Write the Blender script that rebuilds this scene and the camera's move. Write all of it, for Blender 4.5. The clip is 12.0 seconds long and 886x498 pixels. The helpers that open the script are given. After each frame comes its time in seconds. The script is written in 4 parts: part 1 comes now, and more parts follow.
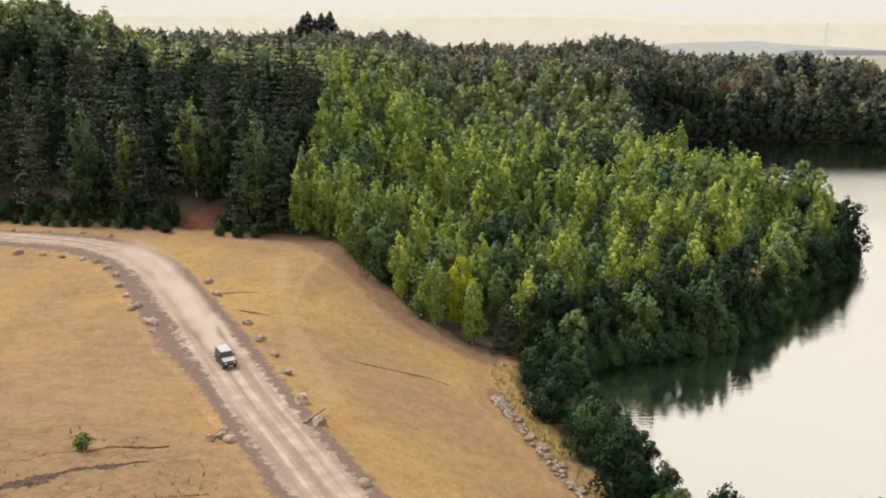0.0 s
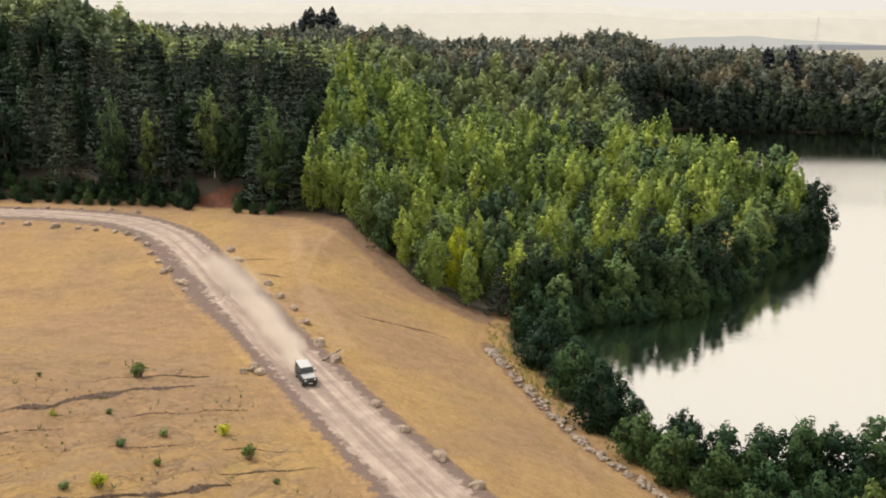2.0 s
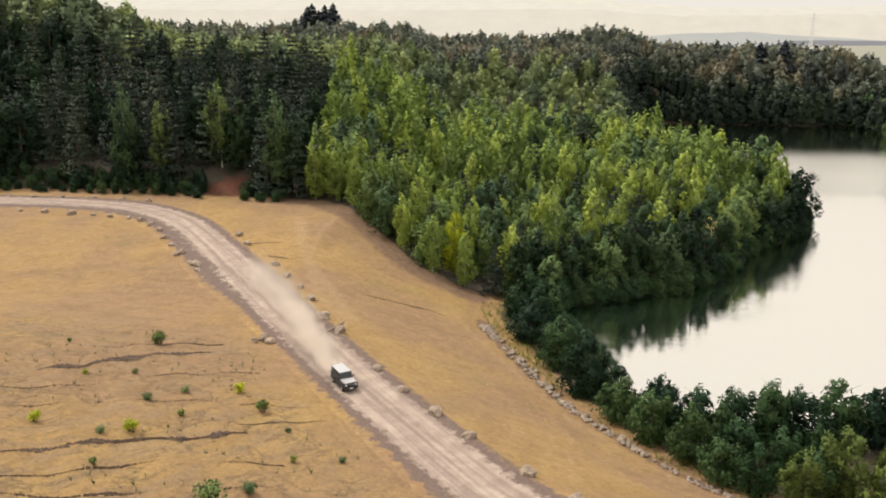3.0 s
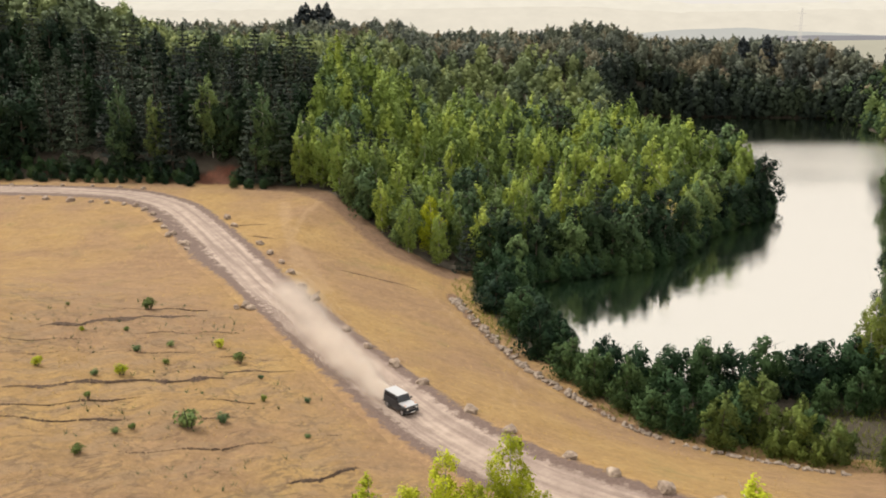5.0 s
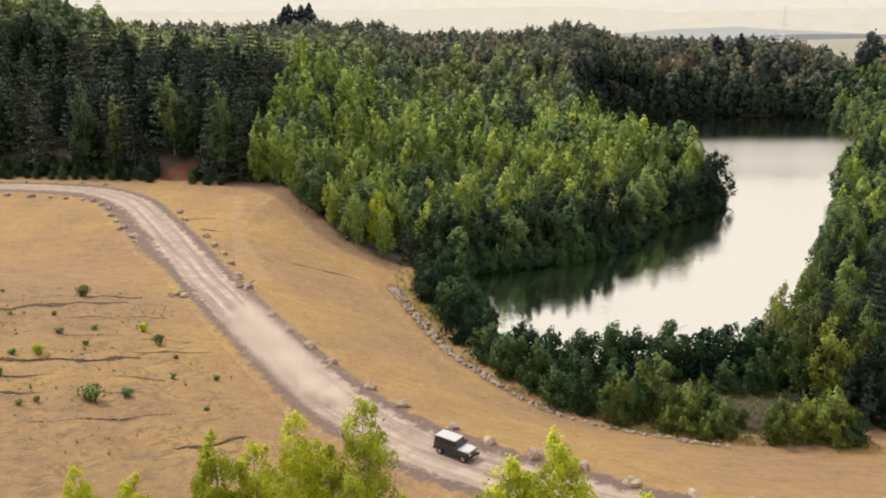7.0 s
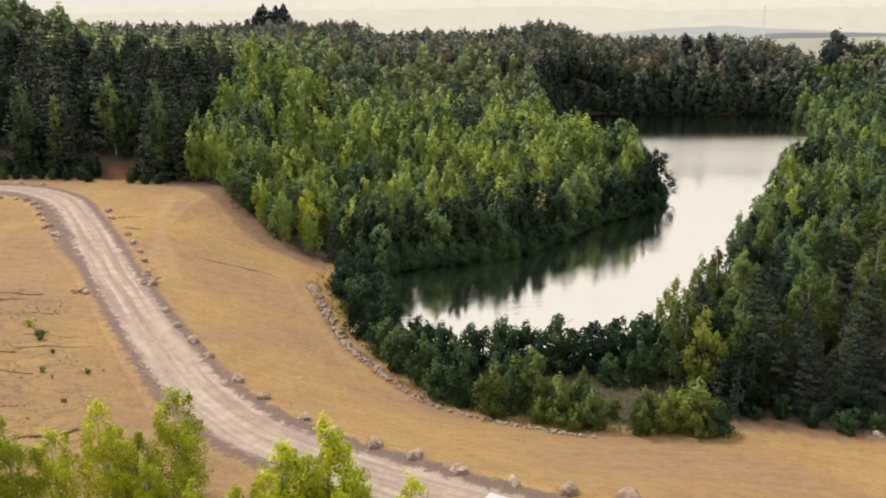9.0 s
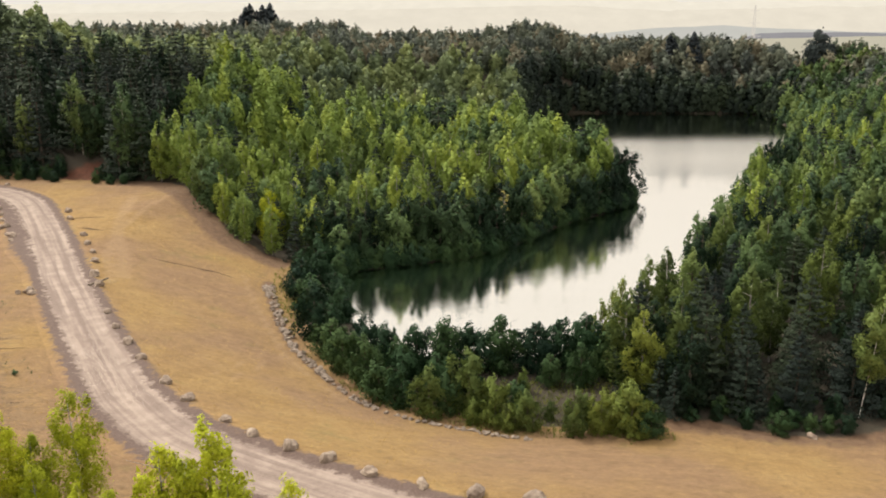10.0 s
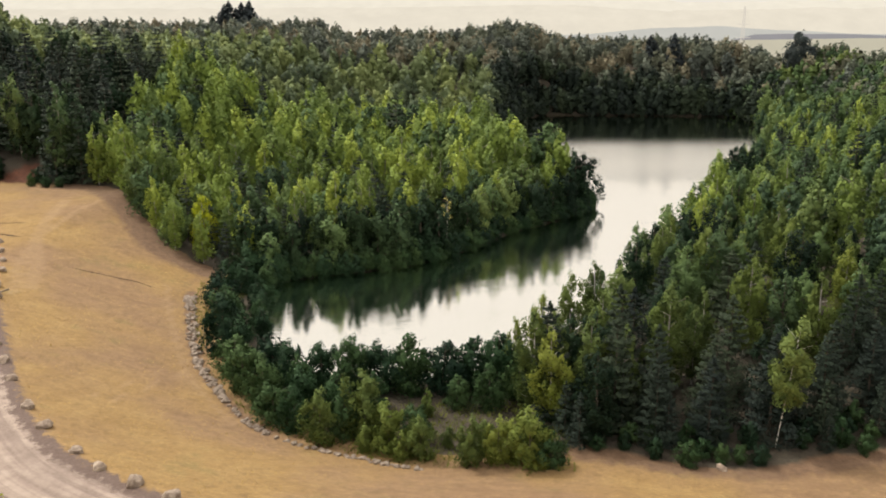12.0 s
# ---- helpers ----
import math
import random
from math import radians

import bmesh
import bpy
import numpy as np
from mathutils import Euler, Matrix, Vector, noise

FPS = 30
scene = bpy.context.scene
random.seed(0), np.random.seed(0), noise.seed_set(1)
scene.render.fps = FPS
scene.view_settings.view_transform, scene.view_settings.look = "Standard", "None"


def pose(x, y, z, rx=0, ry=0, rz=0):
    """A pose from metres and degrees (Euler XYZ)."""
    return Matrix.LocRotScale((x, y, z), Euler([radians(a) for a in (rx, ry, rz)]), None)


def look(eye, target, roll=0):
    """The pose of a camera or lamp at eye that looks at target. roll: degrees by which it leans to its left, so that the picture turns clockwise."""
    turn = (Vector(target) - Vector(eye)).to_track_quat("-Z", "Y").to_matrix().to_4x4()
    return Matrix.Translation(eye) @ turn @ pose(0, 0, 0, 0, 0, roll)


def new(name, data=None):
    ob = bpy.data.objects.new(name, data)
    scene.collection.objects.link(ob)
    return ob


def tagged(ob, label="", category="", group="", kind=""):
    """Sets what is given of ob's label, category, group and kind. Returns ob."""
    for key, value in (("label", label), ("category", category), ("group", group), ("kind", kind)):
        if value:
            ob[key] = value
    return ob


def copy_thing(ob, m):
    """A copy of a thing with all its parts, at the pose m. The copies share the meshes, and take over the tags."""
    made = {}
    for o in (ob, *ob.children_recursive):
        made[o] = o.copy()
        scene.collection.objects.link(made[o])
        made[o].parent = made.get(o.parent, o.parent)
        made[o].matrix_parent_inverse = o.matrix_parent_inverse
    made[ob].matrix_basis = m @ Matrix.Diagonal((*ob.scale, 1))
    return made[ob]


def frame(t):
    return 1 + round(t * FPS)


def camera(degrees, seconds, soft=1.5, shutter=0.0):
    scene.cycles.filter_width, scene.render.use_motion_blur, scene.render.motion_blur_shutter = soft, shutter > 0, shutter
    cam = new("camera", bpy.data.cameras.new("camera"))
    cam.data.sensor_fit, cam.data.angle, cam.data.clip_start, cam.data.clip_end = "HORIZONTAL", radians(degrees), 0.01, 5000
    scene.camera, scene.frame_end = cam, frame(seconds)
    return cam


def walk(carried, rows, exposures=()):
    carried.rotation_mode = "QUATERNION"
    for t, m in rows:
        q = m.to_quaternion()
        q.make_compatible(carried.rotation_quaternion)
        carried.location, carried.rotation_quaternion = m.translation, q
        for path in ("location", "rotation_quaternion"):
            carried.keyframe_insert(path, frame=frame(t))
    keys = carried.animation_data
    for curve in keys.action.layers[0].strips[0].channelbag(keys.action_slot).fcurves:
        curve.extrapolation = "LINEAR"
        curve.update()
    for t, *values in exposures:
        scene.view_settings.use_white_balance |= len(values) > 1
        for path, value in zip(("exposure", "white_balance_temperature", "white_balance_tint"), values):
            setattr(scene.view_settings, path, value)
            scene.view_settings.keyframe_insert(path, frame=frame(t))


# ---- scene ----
cam = camera(55.0, 12.0, soft=1.9)
PATH = [
    (0.0, (0.00, 0.00, 44.00), (-0.00, 48.29, 31.05), 0.60),
    (0.5, (-0.06, -3.36, 43.93), (-0.03, 44.92, 30.95), 0.62),
    (1.0, (-0.13, -7.24, 43.80), (-0.08, 41.04, 30.78), 0.64),
    (1.5, (-0.13, -11.48, 43.84), (-0.07, 36.77, 30.73), 0.63),
    (2.0, (0.04, -16.19, 43.76), (0.09, 32.03, 30.56), 0.57),
    (2.5, (0.37, -20.82, 43.77), (0.38, 27.39, 30.48), 0.52),
    (3.0, (0.69, -25.25, 43.59), (0.70, 22.93, 30.22), 0.44),
    (5.0, (6.30, -37.32, 43.09), (6.21, 10.83, 29.64), -0.02),
    (5.5, (8.72, -39.34, 43.19), (8.59, 8.81, 29.71), -0.06),
    (6.0, (11.60, -41.12, 43.24), (11.48, 7.03, 29.75), -0.11),
    (6.5, (14.59, -42.33, 43.06), (14.47, 5.82, 29.61), -0.21),
    (7.0, (18.05, -43.33, 42.96), (17.95, 4.83, 29.53), -0.25),
    (9.0, (34.29, -45.72, 42.95), (34.21, 2.44, 29.51), -0.43),
    (9.5, (38.49, -45.76, 42.97), (38.41, 2.40, 29.53), -0.43),
    (10.0, (42.91, -45.26, 42.94), (42.83, 2.89, 29.48), -0.43),
    (10.5, (46.87, -44.37, 43.00), (46.77, 3.77, 29.49), -0.36),
    (11.0, (50.59, -42.92, 43.10), (50.49, 5.21, 29.56), -0.24),
    (11.5, (53.64, -40.96, 43.22), (53.53, 7.16, 29.66), -0.14),
    (12.0, (56.32, -38.42, 43.30), (56.23, 9.72, 29.76), -0.02),
]
walk(cam, [(t, look(e, g, r)) for t, e, g, r in PATH])

# ---- light: bright hazy overcast ----
SUN_EL, SUN_AZ = radians(54), radians(-60)      # azimuth from +y towards +x
world = bpy.data.worlds.new("world")
scene.world = world
world.use_nodes = True
wn = world.node_tree
wn.nodes.clear()
w_out = wn.nodes.new("ShaderNodeOutputWorld")
w_bg = wn.nodes.new("ShaderNodeBackground")
w_sky = wn.nodes.new("ShaderNodeTexSky")
w_sky.sky_type = "NISHITA"
w_sky.sun_disc = False
w_sky.sun_elevation, w_sky.sun_rotation = SUN_EL, SUN_AZ
w_sky.dust_density = 6.0
w_mul = wn.nodes.new("ShaderNodeVectorMath")
w_mul.operation = "SCALE"
w_mul.inputs["Scale"].default_value = 0.05
w_mix = wn.nodes.new("ShaderNodeMix")
w_mix.data_type = "RGBA"
w_mix.inputs[0].default_value = 0.85            # cloud veil over the clear sky
w_mix.inputs[7].default_value = (1.07, 1.0, 0.915, 1)
wn.links.new(w_sky.outputs[0], w_mul.inputs[0])
wn.links.new(w_mul.outputs[0], w_mix.inputs[6])
wn.links.new(w_mix.outputs[2], w_bg.inputs["Color"])
# an overcast sky is brighter overhead than at the horizon
w_dir = wn.nodes.new("ShaderNodeTexCoord")
w_sep = wn.nodes.new("ShaderNodeSeparateXYZ")
w_up = wn.nodes.new("ShaderNodeMath")
w_up.operation, w_up.use_clamp = "MULTIPLY", True
w_up.inputs[1].default_value = 1.0
w_str = wn.nodes.new("ShaderNodeMath")
w_str.operation = "MULTIPLY_ADD"
w_str.inputs[1].default_value, w_str.inputs[2].default_value = 0.85, 0.95
wn.links.new(w_dir.outputs["Generated"], w_sep.inputs[0])
wn.links.new(w_sep.outputs["Z"], w_up.inputs[0])
wn.links.new(w_up.outputs[0], w_str.inputs[0])
wn.links.new(w_str.outputs[0], w_bg.inputs["Strength"])
wn.links.new(w_bg.outputs[0], w_out.inputs[0])

sun = new("sun", bpy.data.lights.new("sun", "SUN"))
sun.data.energy, sun.data.angle, sun.data.color = 3.4, radians(12), (1.0, 0.93, 0.80)
sun_dir = Vector((math.cos(SUN_EL) * math.sin(SUN_AZ), math.cos(SUN_EL) * math.cos(SUN_AZ), math.sin(SUN_EL)))
sun.matrix_world = look(sun_dir * 100, (0, 0, 0))
scene.view_settings.exposure = 0.0


# ---- materials ----
class Nodes:
    """A small writer of node materials."""

    def __init__(self, name):
        self.m = bpy.data.materials.new(name)
        self.m.use_nodes = True
        self.t = self.m.node_tree
        self.b = self.t.nodes["Principled BSDF"]
        self.out = self.t.nodes["Material Output"]

    def n(self, kind):
        return self.t.nodes.new("ShaderNode" + kind)

    def link(self, a, b):
        self.t.links.new(a, b)

    def noise(self, scale, detail=4.0, rough=0.6, vec=None):
        node = self.n("TexNoise")
        node.inputs["Scale"].default_value = scale
        node.inputs["Detail"].default_value = detail
        node.inputs["Roughness"].default_value = rough
        if vec is not None:
            self.link(vec, node.inputs["Vector"])
        return node.outputs["Fac"]

    def position(self):
        return self.n("NewGeometry").outputs["Position"]

    def ramp(self, fac, stops):
        node = self.n("ValToRGB")
        e = node.color_ramp.elements
        while len(e) > 1:
            e.remove(e[-1])
        e[0].position, e[0].color = stops[0][0], (*stops[0][1], 1)
        for p, c in stops[1:]:
            el = e.new(p)
            el.color = (*c, 1)
        self.link(fac, node.inputs[0])
        return node.outputs[0]

    def mix(self, fac, a, b, blend="MIX"):
        node = self.n("Mix")
        node.data_type, node.blend_type = "RGBA", blend
        for sock, v in ((node.inputs[0], fac), (node.inputs[6], a), (node.inputs[7], b)):
            if isinstance(v, (int, float)):
                sock.default_value = v
            elif isinstance(v, tuple):
                sock.default_value = (*v, 1)
            else:
                self.link(v, sock)
        return node.outputs[2]

    def math(self, op, a, b=0.0, clamp=False):
        node = self.n("Math")
        node.operation, node.use_clamp = op, clamp
        for sock, v in ((node.inputs[0], a), (node.inputs[1], b)):
            if isinstance(v, (int, float)):
                sock.default_value = v
            else:
                self.link(v, sock)
        return node.outputs[0]

    def step(self, v, lo, hi):
        node = self.n("MapRange")
        node.interpolation_type = "SMOOTHSTEP"
        self.link(v, node.inputs["Value"])
        node.inputs["From Min"].default_value, node.inputs["From Max"].default_value = lo, hi
        return node.outputs["Result"]

    def attr(self, name):
        node = self.n("Attribute")
        node.attribute_name = name
        return node.outputs["Fac"]

    def scaled(self, vec, x, y, z):
        node = self.n("Mapping")
        node.inputs["Scale"].default_value = (x, y, z)
        self.link(vec, node.inputs["Vector"])
        return node.outputs[0]

    def bump(self, height, strength, distance):
        node = self.n("Bump")
        node.inputs["Strength"].default_value, node.inputs["Distance"].default_value = strength, distance
        self.link(height, node.inputs["Height"])
        self.link(node.outputs[0], self.b.inputs["Normal"])

    def done(self, color=None, rough=0.8, metal=0.0):
        if color is not None:
            if isinstance(color, tuple):
                self.b.inputs["Base Color"].default_value = (*color, 1)
            else:
                self.link(color, self.b.inputs["Base Color"])
        self.b.inputs["Roughness"].default_value = rough
        self.b.inputs["Metallic"].default_value = metal
        return self.m


def meadow(k, p):
    """Dry grass: its colour, and the grain and clumps for its relief."""
    big = k.noise(0.035, 3, 0.55, p)
    mid = k.noise(0.22, 5, 0.62, p)
    fine = k.noise(2.2, 6, 0.7, p)
    streak = k.noise(0.5, 4, 0.6, k.scaled(p, 0.25, 1.0, 1.0))
    straw = k.ramp(mid, [(0.25, (0.235, 0.140, 0.050)), (0.5, (0.312, 0.196, 0.071)), (0.75, (0.365, 0.242, 0.094))])
    tan = k.ramp(streak, [(0.3, (0.212, 0.126, 0.067)), (0.7, (0.280, 0.174, 0.091))])
    col = k.mix(k.step(big, 0.38, 0.6), straw, tan)
    green = k.ramp(fine, [(0.3, (0.103, 0.094, 0.024)), (0.7, (0.185, 0.145, 0.045))])
    gm = k.math("MULTIPLY", k.step(k.noise(0.11, 5, 0.7, p), 0.56, 0.72), 0.5)
    col = k.mix(gm, col, green)
    clump = k.noise(0.75, 6, 0.72, p)
    col = k.mix(k.math("MULTIPLY", k.step(clump, 0.5, 0.68), 0.45), col, (0.142, 0.087, 0.034))
    col = k.mix(k.math("MULTIPLY", k.step(clump, 0.48, 0.32), 0.35), col, (0.422, 0.284, 0.109))
    col = k.mix(k.step(fine, 0.35, 0.7), k.mix(0.35, col, (0.103, 0.061, 0.024)), col)
    return col, fine, mid, clump


def mat_ground():
    """Dry meadow, forest floor, bare trodden earth; masks are stored with the land."""
    k = Nodes("land")
    p = k.position()
    col, fine, mid, clump = meadow(k, p)
    lie = k.n("Mapping")
    lie.vector_type = "TEXTURE"
    lie.inputs["Rotation"].default_value = (0, 0, radians(46))
    lie.inputs["Scale"].default_value = (22.0, 2.2, 1.0)
    k.link(p, lie.inputs["Vector"])
    band = k.noise(1.0, 5, 0.6, lie.outputs[0])
    mauve = k.ramp(fine, [(0.3, (0.170, 0.111, 0.061)), (0.7, (0.252, 0.168, 0.094))])
    on = k.attr("terrace")
    col = k.mix(k.math("MULTIPLY", k.math("MULTIPLY", on, k.step(band, 0.47, 0.6)), 0.65), col, mauve)
    lie2 = k.n("Mapping")
    lie2.vector_type = "TEXTURE"
    lie2.inputs["Rotation"].default_value = (0, 0, radians(46))
    lie2.inputs["Scale"].default_value = (24.0, 2.6, 1.0)
    k.link(p, lie2.inputs["Vector"])
    crack = k.math("ABSOLUTE", k.math("SUBTRACT", k.noise(1.0, 6, 0.62, lie2.outputs[0]), 0.5))
    crack = k.math("MULTIPLY", k.step(crack, 0.035, 0.008), k.step(mid, 0.38, 0.55))
    col = k.mix(k.math("MULTIPLY", k.math("MULTIPLY", on, crack), 0.65), col, (0.102, 0.064, 0.034))
    path = k.ramp(fine, [(0.3, (0.27, 0.175, 0.097)), (0.7, (0.38, 0.262, 0.147))])
    pm = k.math("MULTIPLY", k.attr("trodden"), k.math("ADD", mid, 0.3))
    col = k.mix(k.math("MULTIPLY", k.step(pm, 0.3, 0.8), 0.4), col, path)
    earth = k.ramp(k.noise(0.9, 5, 0.7, p), [(0.3, (0.103, 0.059, 0.034)), (0.7, (0.185, 0.113, 0.066))])
    em = k.math("MULTIPLY", k.attr("bare"), k.math("ADD", k.noise(0.7, 5, 0.7, p), 0.25))
    col = k.mix(k.step(em, 0.3, 0.6), col, earth)
    red = k.ramp(k.noise(0.8, 5, 0.7, p), [(0.3, (0.061, 0.022, 0.011)), (0.7, (0.147, 0.053, 0.028))])
    rm = k.math("MULTIPLY", k.attr("red"), k.math("ADD", k.noise(0.5, 5, 0.7, p), 0.3))
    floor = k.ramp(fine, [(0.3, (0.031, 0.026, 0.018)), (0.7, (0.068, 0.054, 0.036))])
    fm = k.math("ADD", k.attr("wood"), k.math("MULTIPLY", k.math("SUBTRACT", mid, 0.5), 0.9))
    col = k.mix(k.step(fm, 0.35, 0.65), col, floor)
    col = k.mix(k.step(rm, 0.35, 0.6), col, red)
    k.bump(k.math("ADD", fine, k.math("MULTIPLY", clump, 2.0)), 0.8, 0.2)
    return k.done(col, 0.95)


def mat_road():
    k = Nodes("gravel_road")
    p = k.position()
    d = k.attr("across")
    along = k.attr("along")
    fine = k.noise(3.5, 6, 0.75, p)
    mid = k.noise(0.45, 5, 0.65, p)
    vec = k.n("CombineXYZ")
    k.link(k.math("MULTIPLY", d, 1.1), vec.inputs[0])
    k.link(k.math("MULTIPLY", along, 0.028), vec.inputs[1])
    streak = k.noise(0.9, 4, 0.55, vec.outputs[0])
    grav = k.ramp(fine, [(0.25, (0.142, 0.104, 0.088)), (0.55, (0.21, 0.158, 0.133)), (0.8, (0.275, 0.212, 0.179))])
    pale = k.ramp(mid, [(0.3, (0.305, 0.240, 0.198)), (0.7, (0.41, 0.33, 0.276))])
    col = k.mix(k.math("MULTIPLY", k.step(k.math("ADD", k.math("MULTIPLY", mid, 0.35), k.math("MULTIPLY", streak, 1.0)), 0.5, 0.88), 0.9), grav, pale)
    wob = k.math("ADD", k.math("ABSOLUTE", d), k.math("MULTIPLY", k.math("SUBTRACT", k.noise(0.8, 5, 0.7, p), 0.5), 4.0))
    verge = k.ramp(fine, [(0.3, (0.085, 0.055, 0.045)), (0.6, (0.135, 0.094, 0.078)), (0.85, (0.195, 0.14, 0.118))])
    col = k.mix(k.step(wob, 2.9, 3.7), col, verge)
    grass, _, _, _ = meadow(k, p)
    col = k.mix(k.step(wob, 4.5, 5.3), col, grass)
    k.bump(k.math("ADD", fine, mid), 0.7, 0.1)
    return k.done(col, 0.95)


def mat_leaf(name, dark, light, tip, through_=0.35, turn=1.0, spread=0.42):
    """Foliage: hue differs from tree to tree and from leaf to leaf."""
    k = Nodes(name)
    info = k.n("ObjectInfo")
    isl = k.n("NewGeometry").outputs["Random Per Island"]
    p = k.position()
    tone = k.math("FRACT", k.math("ADD", info.outputs["Random"], k.attr("tone")))
    tree = k.ramp(tone, [(0.0, dark), (0.55, light), (1.0, tip)] if turn > 0.95 else [(0.0, dark), (0.5, light), (0.8, light), (0.9, tip)])
    lo = k.mix(spread, tree, dark)
    col = k.mix(isl, lo, tree)
    col = k.mix(k.math("MULTIPLY", k.step(k.noise(0.5, 3, 0.6, p), 0.4, 0.7), 0.5), col, light)
    k.done(col, 0.7)
    k.b.inputs["Specular IOR Level"].default_value = 0.15
    tr = k.n("BsdfTranslucent")
    k.link(col, tr.inputs["Color"])
    mx = k.n("MixShader")
    mx.inputs[0].default_value = through_
    k.link(k.b.outputs[0], mx.inputs[1])
    k.link(tr.outputs[0], mx.inputs[2])
    k.link(mx.outputs[0], k.out.inputs["Surface"])
    return k.m


def mat_bark(name, a, b, scale=6.0):
    k = Nodes(name)
    p = k.scaled(k.position(), 1, 1, 0.3)
    f = k.noise(scale, 5, 0.7, p)
    k.bump(f, 0.8, 0.05)
    return k.done(k.ramp(f, [(0.35, a), (0.65, b)]), 0.9)


def mat_stone(name, a, b, c):
    k = Nodes(name)
    p = k.position()
    info = k.n("ObjectInfo")
    f = k.noise(1.6, 6, 0.7, p)
    col = k.ramp(f, [(0.25, a), (0.5, b), (0.75, c)])
    col = k.mix(k.math("MULTIPLY", info.outputs["Random"], 0.6), col, k.mix(0.5, col, a))
    k.bump(k.noise(7, 6, 0.7, p), 0.8, 0.08)
    return k.done(col, 0.9)


def mat_water():
    k = Nodes("lake_water")
    p = k.position()
    w1 = k.noise(0.9, 3, 0.6, k.scaled(p, 0.55, 1.5, 1))
    w2 = k.noise(0.05, 3, 0.5, p)
    h = k.math("MULTIPLY", w1, k.math("ADD", k.step(w2, 0.35, 0.7), 0.25))
    k.bump(h, 0.45, 0.075)
    k.done((0.012, 0.03, 0.018), 0.25)
    k.b.inputs["IOR"].default_value = 1.33
    gl = k.n("BsdfGlossy")
    # the open reach is ruffled by wind, the lee under the banks is calm
    reach = k.n("SeparateXYZ")
    k.link(p, reach.inputs[0])
    wind = k.math("MULTIPLY", k.step(reach.outputs["Y"], 205, 270), k.step(reach.outputs["Y"], 348, 300))
    k.link(k.math("ADD", k.math("MULTIPLY", wind, 0.22), 0.05), gl.inputs["Roughness"])
    gl.inputs["Color"].default_value = (0.92, 0.89, 0.83, 1)
    bump = [x for x in k.t.nodes if x.type == "BUMP"][0]
    k.link(bump.outputs[0], gl.inputs["Normal"])
    lw = k.n("LayerWeight")
    lw.inputs["Blend"].default_value = 0.71
    mx = k.n("MixShader")
    k.link(lw.outputs["Facing"], mx.inputs[0])
    k.link(k.b.outputs[0], mx.inputs[1])
    k.link(gl.outputs[0], mx.inputs[2])
    k.link(mx.outputs[0], k.out.inputs["Surface"])
    return k.m


def plain(name, color, rough=0.5, metal=0.0, grain=8.0, vary=0.15):
    k = Nodes(name)
    f = k.noise(grain, 4, 0.6, k.n("TexCoord").outputs["Object"])
    dark = tuple(c * (1 - vary) for c in color)
    return k.done(k.ramp(f, [(0.3, dark), (0.7, color)]), rough, metal)


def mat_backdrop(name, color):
    """Distance in haze: the light that the air scatters, put into a glowing colour."""
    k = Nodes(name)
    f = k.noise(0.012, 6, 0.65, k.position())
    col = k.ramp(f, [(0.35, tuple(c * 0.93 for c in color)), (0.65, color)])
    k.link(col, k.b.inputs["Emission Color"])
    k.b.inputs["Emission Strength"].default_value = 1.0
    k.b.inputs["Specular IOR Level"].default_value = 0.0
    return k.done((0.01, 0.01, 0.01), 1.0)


LAND, ROAD, WATER = mat_ground(), mat_road(), mat_water()
LEAF_BIRCH = mat_leaf("leaf_birch", (0.085, 0.13, 0.047), (0.24, 0.324, 0.071), (0.414, 0.486, 0.083), 0.16)
LEAF_BROAD = mat_leaf("leaf_broad", (0.037, 0.068, 0.042), (0.108, 0.172, 0.063), (0.218, 0.277, 0.078), 0.1)
LEAF_ALDER = mat_leaf("leaf_alder", (0.013, 0.031, 0.02), (0.034, 0.074, 0.029), (0.074, 0.123, 0.04), 0.08, 1.0, 0.35)
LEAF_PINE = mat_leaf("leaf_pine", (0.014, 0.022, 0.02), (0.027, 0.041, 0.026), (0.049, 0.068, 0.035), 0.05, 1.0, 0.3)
# far crowns, browning in places: pale haze mixed into the leaf colour
LEAF_FAR_HAZED = mat_leaf("leaf_far_hazed", (0.085, 0.1, 0.092), (0.15, 0.172, 0.125), (0.24, 0.2, 0.13), 0.05, 1.0, 0.08)
LEAF_SPRUCE = mat_leaf("leaf_spruce", (0.035, 0.045, 0.05), (0.05, 0.062, 0.068), (0.06, 0.075, 0.072), 0.1)
# crowns on the slope behind, also paled for the haze
LEAF_MID_HAZED = mat_leaf("leaf_mid_hazed", (0.094, 0.127, 0.092), (0.193, 0.242, 0.111), (0.297, 0.341, 0.124), 0.06, 1.0, 0.12)
LEAF_OLIVE = mat_leaf("leaf_olive", (0.06, 0.09, 0.03), (0.149, 0.198, 0.046), (0.275, 0.314, 0.055), 0.14)
# near-black leaf: shade on waterfront and wood-edge trees, put into the colour
LEAF_SHADED = mat_leaf("leaf_shaded", (0.009, 0.02, 0.013), (0.02, 0.043, 0.02), (0.042, 0.074, 0.028), 0.08, 1.0, 0.35)
LEAF_MIX = mat_leaf("leaf_mix", (0.042, 0.075, 0.041), (0.12, 0.186, 0.062), (0.228, 0.282, 0.071), 0.1)
LEAF_DEAD = mat_leaf("leaf_dead", (0.3, 0.25, 0.06), (0.4, 0.35, 0.1), (0.45, 0.4, 0.14), 0.3)
LEAF_YOUNG = mat_leaf("leaf_young", (0.22, 0.265, 0.018), (0.45, 0.49, 0.03), (0.58, 0.6, 0.04), 0.3, 1.0, 0.7)
